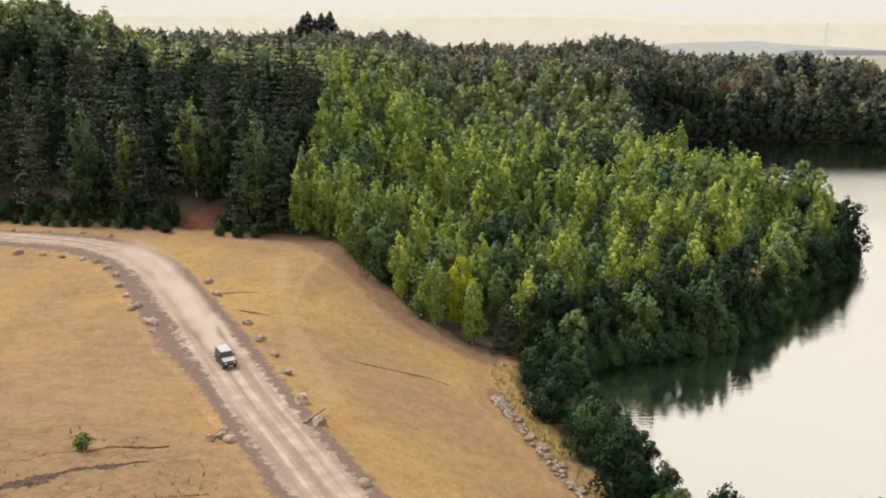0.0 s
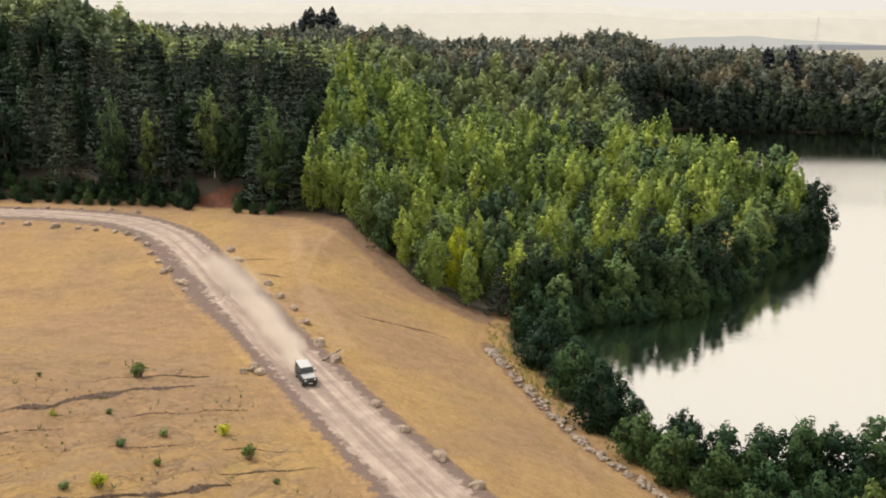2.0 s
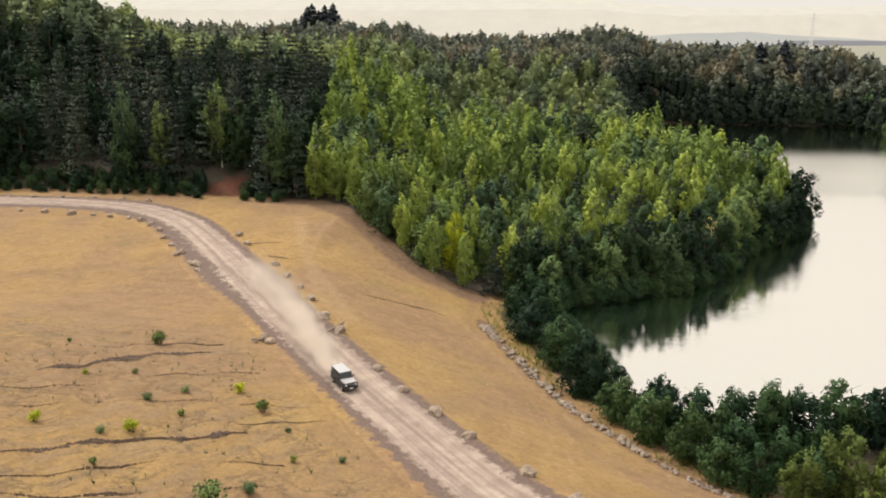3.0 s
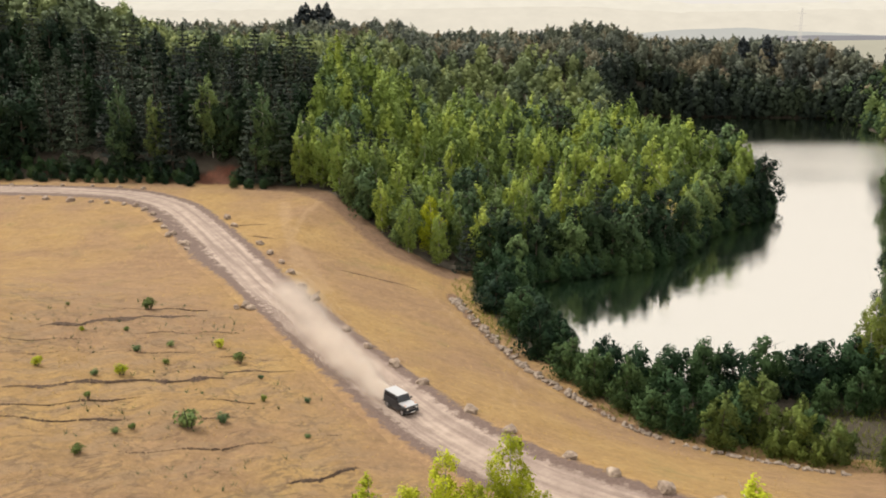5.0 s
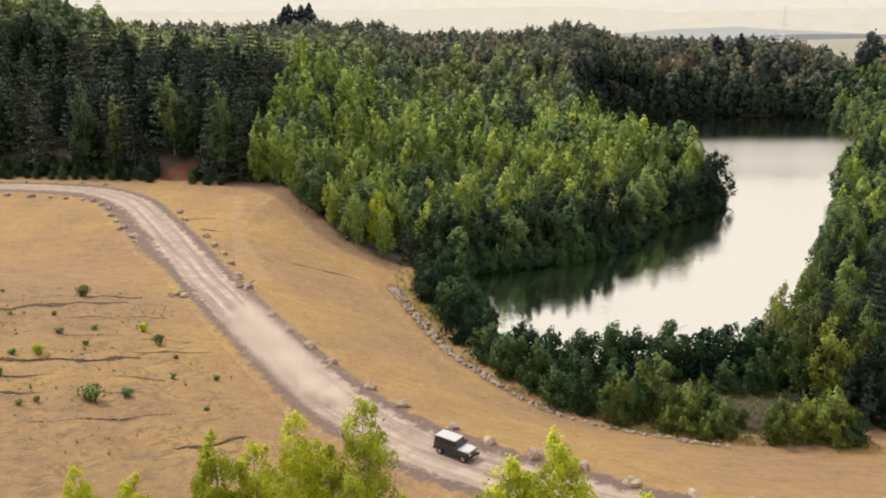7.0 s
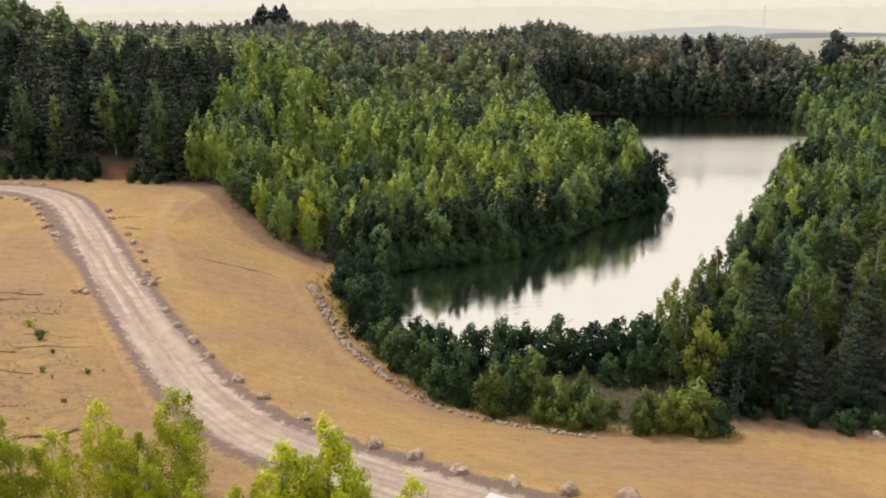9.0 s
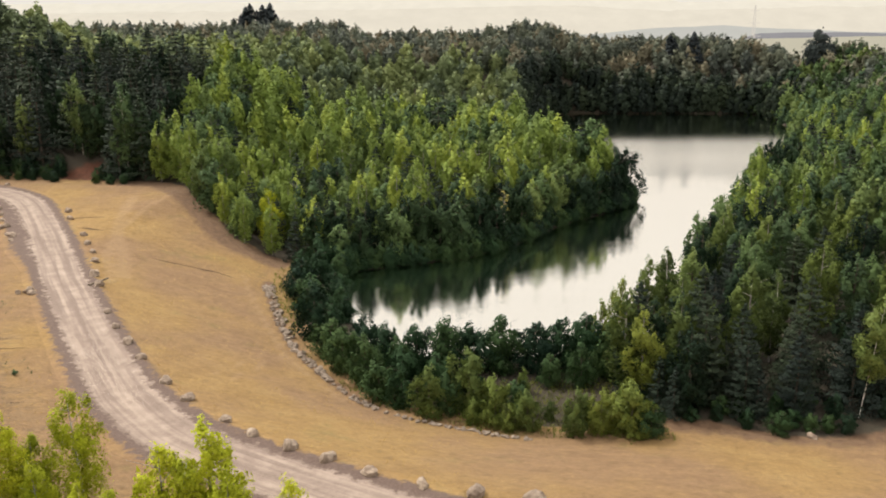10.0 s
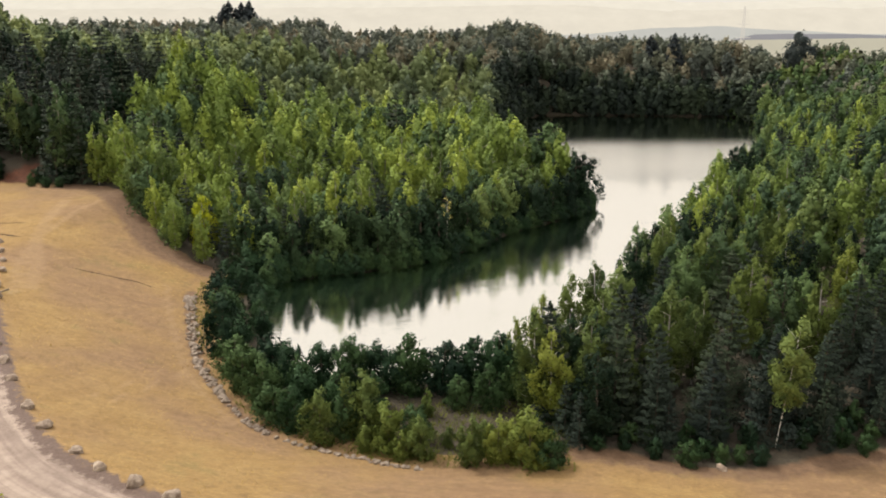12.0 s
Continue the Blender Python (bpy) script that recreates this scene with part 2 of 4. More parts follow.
BARK = mat_bark("bark", (0.05, 0.04, 0.03), (0.13, 0.10, 0.08))
BARK_WHITE = mat_bark("bark_white", (0.4, 0.38, 0.35), (0.75, 0.72, 0.68), 2.5)
BARK_BIRCH = mat_bark("bark_birch", (0.12, 0.11, 0.1), (0.5, 0.47, 0.43), 3.0)
SOIL = mat_stone("dark_soil", (0.04, 0.026, 0.019), (0.085, 0.055, 0.037), (0.18, 0.12, 0.08))
WOOD = mat_bark("grey_wood", (0.1, 0.075, 0.055), (0.3, 0.24, 0.18), 4.0)
DUST = plain("road_dust", (0.84, 0.765, 0.69), 1.0, 0.0, 8.0, 0.05)
PAINT = plain("silver_paint", (0.5, 0.51, 0.53), 0.35, 0.5, 30, 0.04)
GRAPHITE = plain("graphite_paint", (0.035, 0.038, 0.045), 0.3, 0.3, 30, 0.05)
BLACK = plain("black_plastic", (0.02, 0.02, 0.022), 0.5)
RUBBER = plain("tyre_rubber", (0.025, 0.024, 0.023), 0.85)
RIM = plain("grey_alloy", (0.45, 0.45, 0.46), 0.35, 0.9)
GLASS = plain("tinted_glass", (0.015, 0.018, 0.022), 0.06)
LAMP_GLASS = plain("lamp_glass", (0.75, 0.75, 0.72), 0.15)
RED_LENS = plain("red_lens", (0.35, 0.02, 0.015), 0.2)
AMBER_LENS = plain("amber_lens", (0.6, 0.2, 0.02), 0.2)
PLATE = plain("white_plate", (0.75, 0.75, 0.73), 0.4)
# haze of the distance painted as glowing colours
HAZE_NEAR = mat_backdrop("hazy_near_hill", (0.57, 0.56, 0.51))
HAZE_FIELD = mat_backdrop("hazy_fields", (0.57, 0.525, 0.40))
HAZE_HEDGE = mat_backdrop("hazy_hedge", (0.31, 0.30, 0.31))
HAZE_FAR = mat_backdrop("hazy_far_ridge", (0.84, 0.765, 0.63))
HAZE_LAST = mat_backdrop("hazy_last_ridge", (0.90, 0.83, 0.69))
STONE = mat_stone("boulder_stone", (0.11, 0.08, 0.06), (0.28, 0.215, 0.165), (0.50, 0.42, 0.33))
STONE_BANK = mat_stone("bank_stone", (0.09, 0.07, 0.055), (0.24, 0.19, 0.15), (0.44, 0.37, 0.30))


# ---- the lie of the land ----
WATER_Z = -10.3
CENTRE = [(-300, 176), (-180, 170), (-100, 163.5), (-80, 161), (-67, 156.5), (-55, 146), (-45, 130.5), (-36.5, 116),
          (-30.2, 104.6), (-19.6, 87.6), (-11, 72.6), (-3.6, 60.0), (2.6, 49.6), (6.8, 43.6), (15, 34.8), (27, 27), (38.5, 20.6), (54, 13), (80, 2), (160, -30)]
UPPER = [(-18, 175), (-19, 158), (-26, 132), (-21, 104), (-6.5, 73), (4.5, 56), (13, 45.5), (27, 34), (40, 27), (60, 19), (100, 4), (180, -25)]
LOWER = [(10, 160), (7, 131), (7.5, 114), (15.5, 88.5), (21.5, 76), (31, 62), (41, 55.5), (54, 50.8), (75, 49.5), (100, 45), (180, 30)]
WOODS = [(-300, 190), (-130, 180), (-95, 176), (-70, 174.5), (-51, 169.5), (-28, 166), (-14, 149), (-5, 137), (5, 132), (16, 129)]
LAKE = [(21.5, 112), (20.0, 121), (24, 128), (33, 131.5), (49, 138.5), (62, 151), (73, 167), (88, 181), (95, 191), (97, 199), (88, 216), (76, 245), (74, 290),
        (82, 345), (95, 395), (110, 415), (149, 410), (178, 408), (203, 404), (211, 398), (203, 350), (186, 300), (162, 255), (139, 213),
        (118, 170), (103, 140), (87, 110), (72, 91), (62, 82), (50, 78), (38, 81), (29, 88), (25.5, 99)]

TRAILS = [([(-29.7, 150.0), (-25.9, 131.3), (-22.6, 120.0), (-17.2, 108.8), (-13.4, 97.0)], 1.5),
          ([(-21.4, 155.0), (-24.0, 135.2), (-21.7, 112.8), (-13.4, 91.4)], 0.9),
          ([(14.4, 56.6), (15.9, 65.7), (17.7, 79.2)], 0.5), ([(12.5, 58.0), (14.0, 68.0), (15.8, 80.0)], 0.4),
          ([(3.0, 117.5), (6.0, 108.0), (13.5, 89.0), (19.5, 75.5), (29.0, 61.5)], 0.8)]


def smooth(a, b, v):
    t = np.clip((v - a) / (b - a), 0, 1)
    return t * t * (3 - 2 * t)


def along_line(line, x, y):
    """Signed distance to a line (positive on its left), and how far along it."""
    x, y = np.asarray(x, float), np.asarray(y, float)
    best, side, run, done = np.full(x.shape, 1e9), np.zeros(x.shape), np.zeros(x.shape), 0.0
    for (ax, ay), (bx, by) in zip(line, line[1:]):
        dx, dy = bx - ax, by - ay
        n2 = dx * dx + dy * dy
        t = np.clip(((x - ax) * dx + (y - ay) * dy) / n2, 0, 1)
        d = np.hypot(x - ax - t * dx, y - ay - t * dy)
        hit = d < best
        best = np.where(hit, d, best)
        side = np.where(hit, np.sign(dx * (y - ay) - dy * (x - ax)), side)
        run = np.where(hit, done + t * math.sqrt(n2), run)
        done += math.sqrt(n2)
    return best * side, run


def lake_depth(x, y):
    """Distance into the lake (positive) or away from its shore (negative)."""
    x, y = np.asarray(x, float), np.asarray(y, float)
    inside = np.zeros(x.shape, bool)
    for (ax, ay), (bx, by) in zip(LAKE, LAKE[1:] + LAKE[:1]):
        if ay != by:
            inside ^= ((ay > y) != (by > y)) & (x < (bx - ax) * (y - ay) / (by - ay) + ax)
    d = np.abs(along_line(LAKE + LAKE[:1], x, y)[0])
    return np.where(inside, d, -d)


def spline(line, n=10):
    """A smooth line through the points."""
    p = [Vector((*q, 0)) for q in line]
    p = [p[0] * 2 - p[1]] + p + [p[-1] * 2 - p[-2]]
    out = []
    for a, b, c, d in zip(p, p[1:], p[2:], p[3:]):
        for i in range(n):
            t = i / n
            q = 0.5 * (2 * b + (c - a) * t + (2 * a - 5 * b + 4 * c - d) * t * t + (3 * b - a - 3 * c + d) * t ** 3)
            out.append((q.x, q.y))
    return out + [tuple(line[-1])]


CENTRE_S, UPPER_S, LOWER_S = spline(CENTRE, 6), spline(UPPER, 4), spline(LOWER, 4)


def land(x, y):
    """Height of the land."""
    x, y = np.asarray(x, float), np.asarray(y, float)
    s, _ = along_line(CENTRE_S, x, y)
    up, _ = along_line(UPPER_S, x, y)
    lo, _ = along_line(LOWER_S, x, y)
    base = 1.6 * smooth(95, 155, y)
    # meadow that falls to the lake
    t = np.clip(up / np.maximum(up - lo, 0.5), 0, 1)
    t = np.where(lo > 0, 1.0, np.where(up < 0, 0.0, t))
    z = base * (1 - t) - 9.2 * t
    z = z - 0.5 * smooth(0, 6, lo)
    # terraced slope on the other side of the road
    left = np.maximum(-s - 5.0, 0)
    k = 0.23 * (1 - smooth(62, 108, y))
    rise = k * left
    rise = np.minimum(rise, 7 + 0.06 * left)
    rise = rise + 0.16 * np.sin(rise * 4.2) * smooth(0.4, 1.6, rise)
    z = z + np.where(up < 0, rise, 0)
    # wooded hill
    wd, _ = along_line(WOODS, x, y)
    inw = smooth(0, 12, wd) * (x < 20) + (x >= 20) * smooth(128, 136, y)
    hill = (15.5 + 14 * smooth(-92, -128, x)) * smooth(5, 95, wd) * smooth(25, -85, x) * smooth(390, 280, y) + 5.0 * smooth(0, 10, wd) * smooth(-20, -50, x)
    floor = -9.0 + 11 * smooth(8, -26, x)
    far = ((12.5 + 10.5 * smooth(-60, 20, x)) * smooth(310, 420, y + 0.2 * np.clip(60 - x, 0, 120)) + 4 * smooth(430, 520, y)) * smooth(140, 70, x)
    z = z * (1 - inw) + (floor + hill + far) * inw
    # far bank, right bank
    bank = 22 * smooth(403, 450, y + 0.02 * (x - 150)) * smooth(60, 125, x) * smooth(290, 212, x)
    z = np.where(x > 60, z + bank, z)
    # the land falls away behind the woods
    z = z - 75 * smooth(560, 900, y)
    # banks of the lake
    d = lake_depth(x, y)
    right = (x > 60) & (y < 404) & (d < 0) & (x > 62 + 0.45 * (y - 80)) & (y > 56)
    z = np.where(right, -9.5 + 16 * smooth(4, 60, -d) * smooth(50, 130, y) + 1 * smooth(4, 45, -d) * smooth(240, 390, y), z)
    z = z + 16 * np.exp(-((x - 236) / 22) ** 2 - ((y - 394) / 22) ** 2) * (d < 0)
    shore = WATER_Z - 0.35 * d
    z = np.where(d > -4, np.where(d > 0, np.maximum(shore, -15), np.minimum(z, WATER_Z + 0.25 + 0.4 * -d)), z)
    # unseen rise in forest-floor colour behind the flight path, added to darken reflections
    z = z + 50 * smooth(-130, -330, y)
    # near hillside under the flight path
    z = z + np.where(y < 20, 3.0 * smooth(20, -60, y) * (up < 0), 0)
    return z


class Raster:
    """A field sampled every metre and a half over the place, read back between its samples."""

    def __init__(self, field, x0=-200.0, x1=310.0, y0=-60.0, y1=575.0, step=1.5):
        self.x0, self.y0, self.k = x0, y0, step
        gx, gy = np.arange(x0, x1, step), np.arange(y0, y1, step)
        self.field, self.w, self.h = field, len(gx) - 2, len(gy) - 2
        self.v = field(*np.meshgrid(gx, gy)).tolist()

    def __call__(self, x, y):
        u, v = (x - self.x0) / self.k, (y - self.y0) / self.k
        i, j = int(u), int(v)
        if u < 0 or v < 0 or i > self.w or j > self.h:
            return float(self.field(np.array([x]), np.array([y]))[0])
        u, v = u - i, v - j
        a, b = self.v[j], self.v[j + 1]
        return (a[i] * (1 - u) + a[i + 1] * u) * (1 - v) + (b[i] * (1 - u) + b[i + 1] * u) * v


z_at = Raster(land)
in_lake = Raster(lake_depth)
wood_side = Raster(lambda x, y: along_line(WOODS, x, y)[0])
road_side = Raster(lambda x, y: along_line(CENTRE_S, x, y)[0])
bank_side = Raster(lambda x, y: along_line(LOWER_S, x, y)[0])


def from_arrays(name, verts, faces, material, label="", kind="structure", smooth_=True, layers=()):
    me = bpy.data.meshes.new(name)
    me.from_pydata(verts, [], faces)
    me.materials.append(material)
    for lname, values in layers:
        a = me.attributes.new(lname, "FLOAT", "POINT")
        a.data.foreach_set("value", np.asarray(values, np.float32))
    if smooth_:
        me.polygons.foreach_set("use_smooth", [True] * len(me.polygons))
    me.update()
    return tagged(new(name, me), label=label, kind=kind)


def steps(stops):
    """Grid lines: stretches of (from, to, step)."""
    out = []
    for a, b, s in stops:
        out += list(np.arange(a, b - 1e-6, s))
    return np.array(out + [stops[-1][1]])


def lane_shift(y):
    """How far the driven lane lies from the line of the track."""
    return 0.4 + 1.2 * smooth(88, 106, y)


def verge(y):
    """The worn verge on the field side widens at the bend."""
    return 1 + 0.4 * smooth(95, 115, y)


def build_land():
    gx = steps([(-4500, -900, 600), (-900, -300, 100), (-300, -110, 8), (-110, 130, 1.25), (130, 260, 5), (260, 900, 80), (900, 4500, 600)])
    gy = steps([(-2000, -400, 400), (-400, -60, 34), (-60, 175, 1.25), (175, 440, 5), (440, 900, 46), (900, 4800, 650)])
    X, Y = np.meshgrid(gx, gy)
    Z = land(X, Y)
    rough = np.array([noise.fractal((a * 0.16, b * 0.16, 0), 1.0, 2.0, 4) for a, b in zip(X.ravel(), Y.ravel())]).reshape(X.shape)
    s, _ = along_line(CENTRE_S, X, Y)
    lane = s - lane_shift(Y)
    lane = np.abs(np.where(lane < 0, lane / verge(Y), lane))
    Z = Z + 0.14 * rough * smooth(4, 8, lane)
    Z = Z - 0.3 * smooth(5.9, 5.0, lane) * ((X > -250) & (X < 150))
    wd, _ = along_line(WOODS, X, Y)
    d = lake_depth(X, Y)
    lo, _ = along_line(LOWER_S, X, Y)
    edge, _ = along_line([(60, 70), (70, 57.5), (78, 55.5), (85, 52.5), (93, 51.5), (100, 53.5), (112, 56), (160, 62), (300, 76)], X, Y)
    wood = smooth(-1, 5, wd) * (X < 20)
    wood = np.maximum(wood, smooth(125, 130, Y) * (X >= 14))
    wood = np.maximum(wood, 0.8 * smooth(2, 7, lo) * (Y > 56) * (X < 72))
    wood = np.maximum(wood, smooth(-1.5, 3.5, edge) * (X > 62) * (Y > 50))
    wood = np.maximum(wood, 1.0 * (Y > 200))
    # dark ground for the unseen rise behind the flight path
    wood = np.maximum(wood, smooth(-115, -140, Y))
    bare = 0.9 * smooth(7, 1, np.abs(wd + 1)) * (X > -40) * (X < 10)
    bare = np.maximum(bare, 0.9 * smooth(9, 1, np.abs(edge - 2)) * (X > 68))
    bare = np.maximum(bare, 0.9 * smooth(1.7, 0.5, np.abs(lo - 0.7)) * (X < 34) * (Y < 118))
    trail, _ = along_line([(14, 133), (9, 130), (6, 124), (5.2, 117), (6, 108)], X, Y)
    bare = np.maximum(bare, 0.5 * smooth(2.2, 0.5, np.abs(trail)))
    wood = wood * smooth(1.0, 3.5, np.abs(trail))
    trodden = np.zeros(X.shape)
    for way, half in TRAILS:
        trodden = np.maximum(trodden, smooth(half * 1.6, half * 0.4, np.abs(along_line(spline(way, 6), X, Y)[0])))
    terrace = smooth(96, 80, Y) * smooth(6, 12, -s)
    red = np.exp(-(((X + 50) / 9) ** 2 + ((Y - 174) / 5) ** 2)) + 0.7 * np.exp(-(((X + 96) / 7) ** 2 + ((Y - 182) / 5) ** 2)) + 0.6 * np.exp(-(((X + 70) / 9) ** 2 + ((Y - 178) / 3) ** 2))
    w = len(gx)
    faces = [(j * w + i, j * w + i + 1, (j + 1) * w + i + 1, (j + 1) * w + i) for j in range(len(gy) - 1) for i in range(w - 1)]
    verts = np.stack([X.ravel(), Y.ravel(), Z.ravel()], 1).tolist()
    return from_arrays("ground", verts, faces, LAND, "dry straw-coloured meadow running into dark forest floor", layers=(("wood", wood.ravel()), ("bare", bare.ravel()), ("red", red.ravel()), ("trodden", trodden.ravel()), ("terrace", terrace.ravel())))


def build_road():
    line = [q for q in spline(CENTRE, 16)]
    verts, faces, across, along, run = [], [], [], [], 0.0
    prof = [(-6.4, -0.14), (-5.6, 0.03), (-4.8, 0.14), (-4.2, 0.12), (-3.4, 0.02), (-2.0, 0.04), (-1.0, 0.07), (0, 0.1),
            (1.0, 0.07), (2.0, 0.04), (3.4, 0.02), (4.2, 0.14), (4.8, 0.16), (5.6, 0.03), (6.4, -0.14)]
    w = len(prof)
    for i, (x, y) in enumerate(line):
        a, b = line[max(i - 1, 0)], line[min(i + 1, len(line) - 1)]
        tx, ty = b[0] - a[0], b[1] - a[1]
        n = math.hypot(tx, ty)
        nx, ny = -ty / n, tx / n
        if i:
            run += math.hypot(x - line[i - 1][0], y - line[i - 1][1])
        for d, h in prof:
            k = lane_shift(y) + (d * verge(y) if d < -3.4 else d)
            px, py = x + nx * k, y + ny * k
            r = 0.05 * noise.fractal((px * 0.6, py * 0.6, 3), 1.0, 2.0, 3)
            verts.append((px, py, z_at(px, py) + h + (r if abs(d) < 6 else 0)))
            across.append(d)
            along.append(run)
    for i in range(len(line) - 1):
        for j in range(w - 1):
            faces.append((i * w + j + 1, i * w + j, (i + 1) * w + j, (i + 1) * w + j + 1))
    return from_arrays("road", verts, faces, ROAD, "pale dusty gravel track with worn wheel ruts", layers=(("across", across), ("along", along)))


def build_water():
    me = bpy.data.meshes.new("water")
    bm = bmesh.new()
    x0, x1, y0, y1 = 15, 240, 70, 425
    n = 40
    vs = [[bm.verts.new((x0 + (x1 - x0) * i / n, y0 + (y1 - y0) * j / n, WATER_Z)) for i in range(n + 1)] for j in range(n + 1)]
    for j in range(n):
        for i in range(n):
            bm.faces.new((vs[j][i], vs[j][i + 1], vs[j + 1][i + 1], vs[j + 1][i]))
    bm.to_mesh(me)
    bm.free()
    me.materials.append(WATER)
    return tagged(new("water", me), label="still dark green lake mirroring a pale sky", kind="structure")


ground = build_land()
road = build_road()
water = build_water()


# ---- trees ----
def part(name, bm, material, parent, label=""):
    """Links a bmesh as one mesh object under a thing."""
    me = bpy.data.meshes.new(name)
    bm.to_mesh(me)
    bm.free()
    me.materials.append(material)
    ob = new(name, me)
    ob.parent = parent
    return tagged(ob, label=label)


def tube(bm, a, b, ra, rb, sides=6):
    a, b = Vector(a), Vector(b)
    q = (b - a).to_track_quat("Z", "Y")
    rings = []
    for p, r in ((a, ra), (b, rb)):
        rings.append([bm.verts.new(p + q @ Vector((r * math.cos(i * math.tau / sides), r * math.sin(i * math.tau / sides), 0))) for i in range(sides)])
    for i in range(sides):
        j = (i + 1) % sides
        bm.faces.new((rings[0][i], rings[0][j], rings[1][j], rings[1][i]))
    return rings


class Foliage:
    """Collects small leaf sprays as plain arrays; each spray is lit as part of its tuft."""

    def __init__(self, seed):
        self.v, self.f, self.n, self.rng, self.ruffle, self.heart = [], [], [], random.Random(seed), 0.3, None

    def spray(self, p, n, size):
        r = self.rng
        p, n = Vector(p), Vector(n)
        if n.length < 1e-3:
            n = Vector((0, 0, 1))
        n = n.normalized()
        face = n + Vector((r.uniform(-1, 1), r.uniform(-1, 1), r.uniform(-0.6, 1))) * 0.8
        q = face.to_track_quat("Z", "Y") @ Euler((0, 0, r.uniform(0, 6.28))).to_quaternion()
        w, h, b = size * r.uniform(0.7, 1.2), size * r.uniform(0.8, 1.5), size * r.uniform(-0.2, 0.2)
        k = len(self.v)
        soft = (n + face.normalized() * self.ruffle + Vector((0, 0, 0.1))).normalized()
        for c in ((-w, -h * 0.5, -b), (w, -h * 0.5, b), (w * r.uniform(-0.5, 0.5), h, b)):
            self.v.append(tuple(p + q @ Vector(c)))
            self.n.append(tuple(soft))
        self.f.append((k, k + 1, k + 2))

    def lump(self, c, rx, rz, count, size):
        r = self.rng
        for _ in range(count):
            d = Vector((r.gauss(0, 1), r.gauss(0, 1), r.gauss(0, 1) + 0.35)).normalized()
            s = r.uniform(0.62, 1.05)
            p = Vector(c) + Vector((d.x * rx * s, d.y * rx * s, d.z * rz * s))
            out = d if self.heart is None else d * 0.6 + (p - self.heart).normalized() * 0.65
            self.spray(p, out, size)

    def mesh(self, name, material):
        return leaf_mesh(name, self.v, self.f, self.n, material)


def leaf_mesh(name, v, f, n, material):
    me = bpy.data.meshes.new(name)
    me.from_pydata(v, [], f)
    me.materials.append(material)
    me.polygons.foreach_set("use_smooth", [True] * len(me.polygons))
    me.normals_split_custom_set_from_vertices(n)
    return me


def broad_crown(seed, height, width, low, lumps, per, size, tall=1.0, ruffle=0.3, peak=2.3):
    """A crown of many lumps of leaves round a leader, uneven, with gaps."""
    fo = Foliage(seed)
    fo.ruffle, fo.heart = ruffle, Vector((0, 0, low + (height - low) * 0.72))
    r = fo.rng
    # several leaders of uneven height, each with its own sub-crown
    leaders = [(r.uniform(-0.07, 0.07) * width, r.uniform(-0.07, 0.07) * width, 1.0, 0.74)]
    turn0 = r.uniform(0, 6.28)
    for k in range(3):
        a, off = turn0 + k * 2.1 + r.uniform(-0.5, 0.5), width * r.uniform(0.17, 0.27)
        leaders.append((off * math.cos(a), off * math.sin(a), r.uniform(0.62, 0.93), r.uniform(0.46, 0.62)))
    for i in range(lumps):
        lx, ly, lh, lw = leaders[(0, 1, 0, 2, 3)[i % 5]]
        u = (i + r.random()) / lumps
        z = low + (height * lh - low) * (0.03 + 0.92 * u)
        env = min(1.0, 0.62 + 1.6 * u) * (1 - u ** peak) ** 0.62
        a = i * 2.4 + r.uniform(-0.7, 0.7)
        w = width * 0.5 * lw
        rad = w * env * r.uniform(0.35, 0.85)
        lr = width * 0.5 * (0.10 + 0.17 * env) * r.uniform(0.6, 1.3) / tall ** 0.5
        spread_ = min(1.0, 0.35 + 1.3 * u)
        fo.lump((lx * spread_ + rad * math.cos(a), ly * spread_ + rad * math.sin(a), z - lr * 0.3), lr, lr * tall * r.uniform(0.8, 1.2), int(per * (0.55 + 0.6 * env)), size)
    for k in range(60):                                                # shaded inner branches
        u = r.uniform(0.05, 0.8)
        a, rad = r.uniform(0, 6.28), width * 0.24 * r.random()
        fo.spray((rad * math.cos(a), rad * math.sin(a), low + (height - low) * u), (math.cos(a), math.sin(a), -0.3), min(width * 0.1, size * 2.2))
    for lx, ly, lh, lw in leaders:
        for k in range(2):
            fo.lump((lx + r.uniform(-0.05, 0.05) * width, ly + r.uniform(-0.05, 0.05) * width, height * lh - width * (0.05 + 0.08 * k)), width * (0.045 + 0.03 * k), width * 0.08, per // 3, size * 0.85)
    return fo


def pine_crown(seed, height, width, low, tiers, per, size):
    """Whorls of flat, uneven branches, each a plate of needles, under a short leader."""
    fo = Foliage(seed)
    r = fo.rng
    for i in range(tiers):
        u = (i + r.uniform(-0.3, 0.3)) / tiers
        z = low + (height - low) * max(0.0, u)
        rad = width * 0.5 * (1 - max(0.0, u)) ** 0.7 + 0.3
        arms = max(3, int(6 - 2 * u))
        for j in range(arms):
            a = j * math.tau / arms + i * 1.1 + r.uniform(-0.35, 0.35)
            ln = rad * r.uniform(0.65, 1.1)
            c, d = math.cos(a), math.sin(a)
            for _ in range(max(3, int(per / arms * (0.4 + 1.1 * (1 - u))))):
                t = math.sqrt(r.random())
                w = r.gauss(0, 0.17) * ln
                p = (c * ln * t - d * w, d * ln * t + c * w, z - 0.16 * ln * t + 0.22 * ln * t ** 4 + abs(r.gauss(0, 0.09)) * ln)
                fo.spray(p, (c * 0.45 * t, d * 0.45 * t, 1.0 if r.random() < 0.8 else 0.15), size)
    fo.lump((0, 0, height - 0.6), 0.35, 0.9, per // 3, size * 0.8)
    return fo


CROWNS = {}


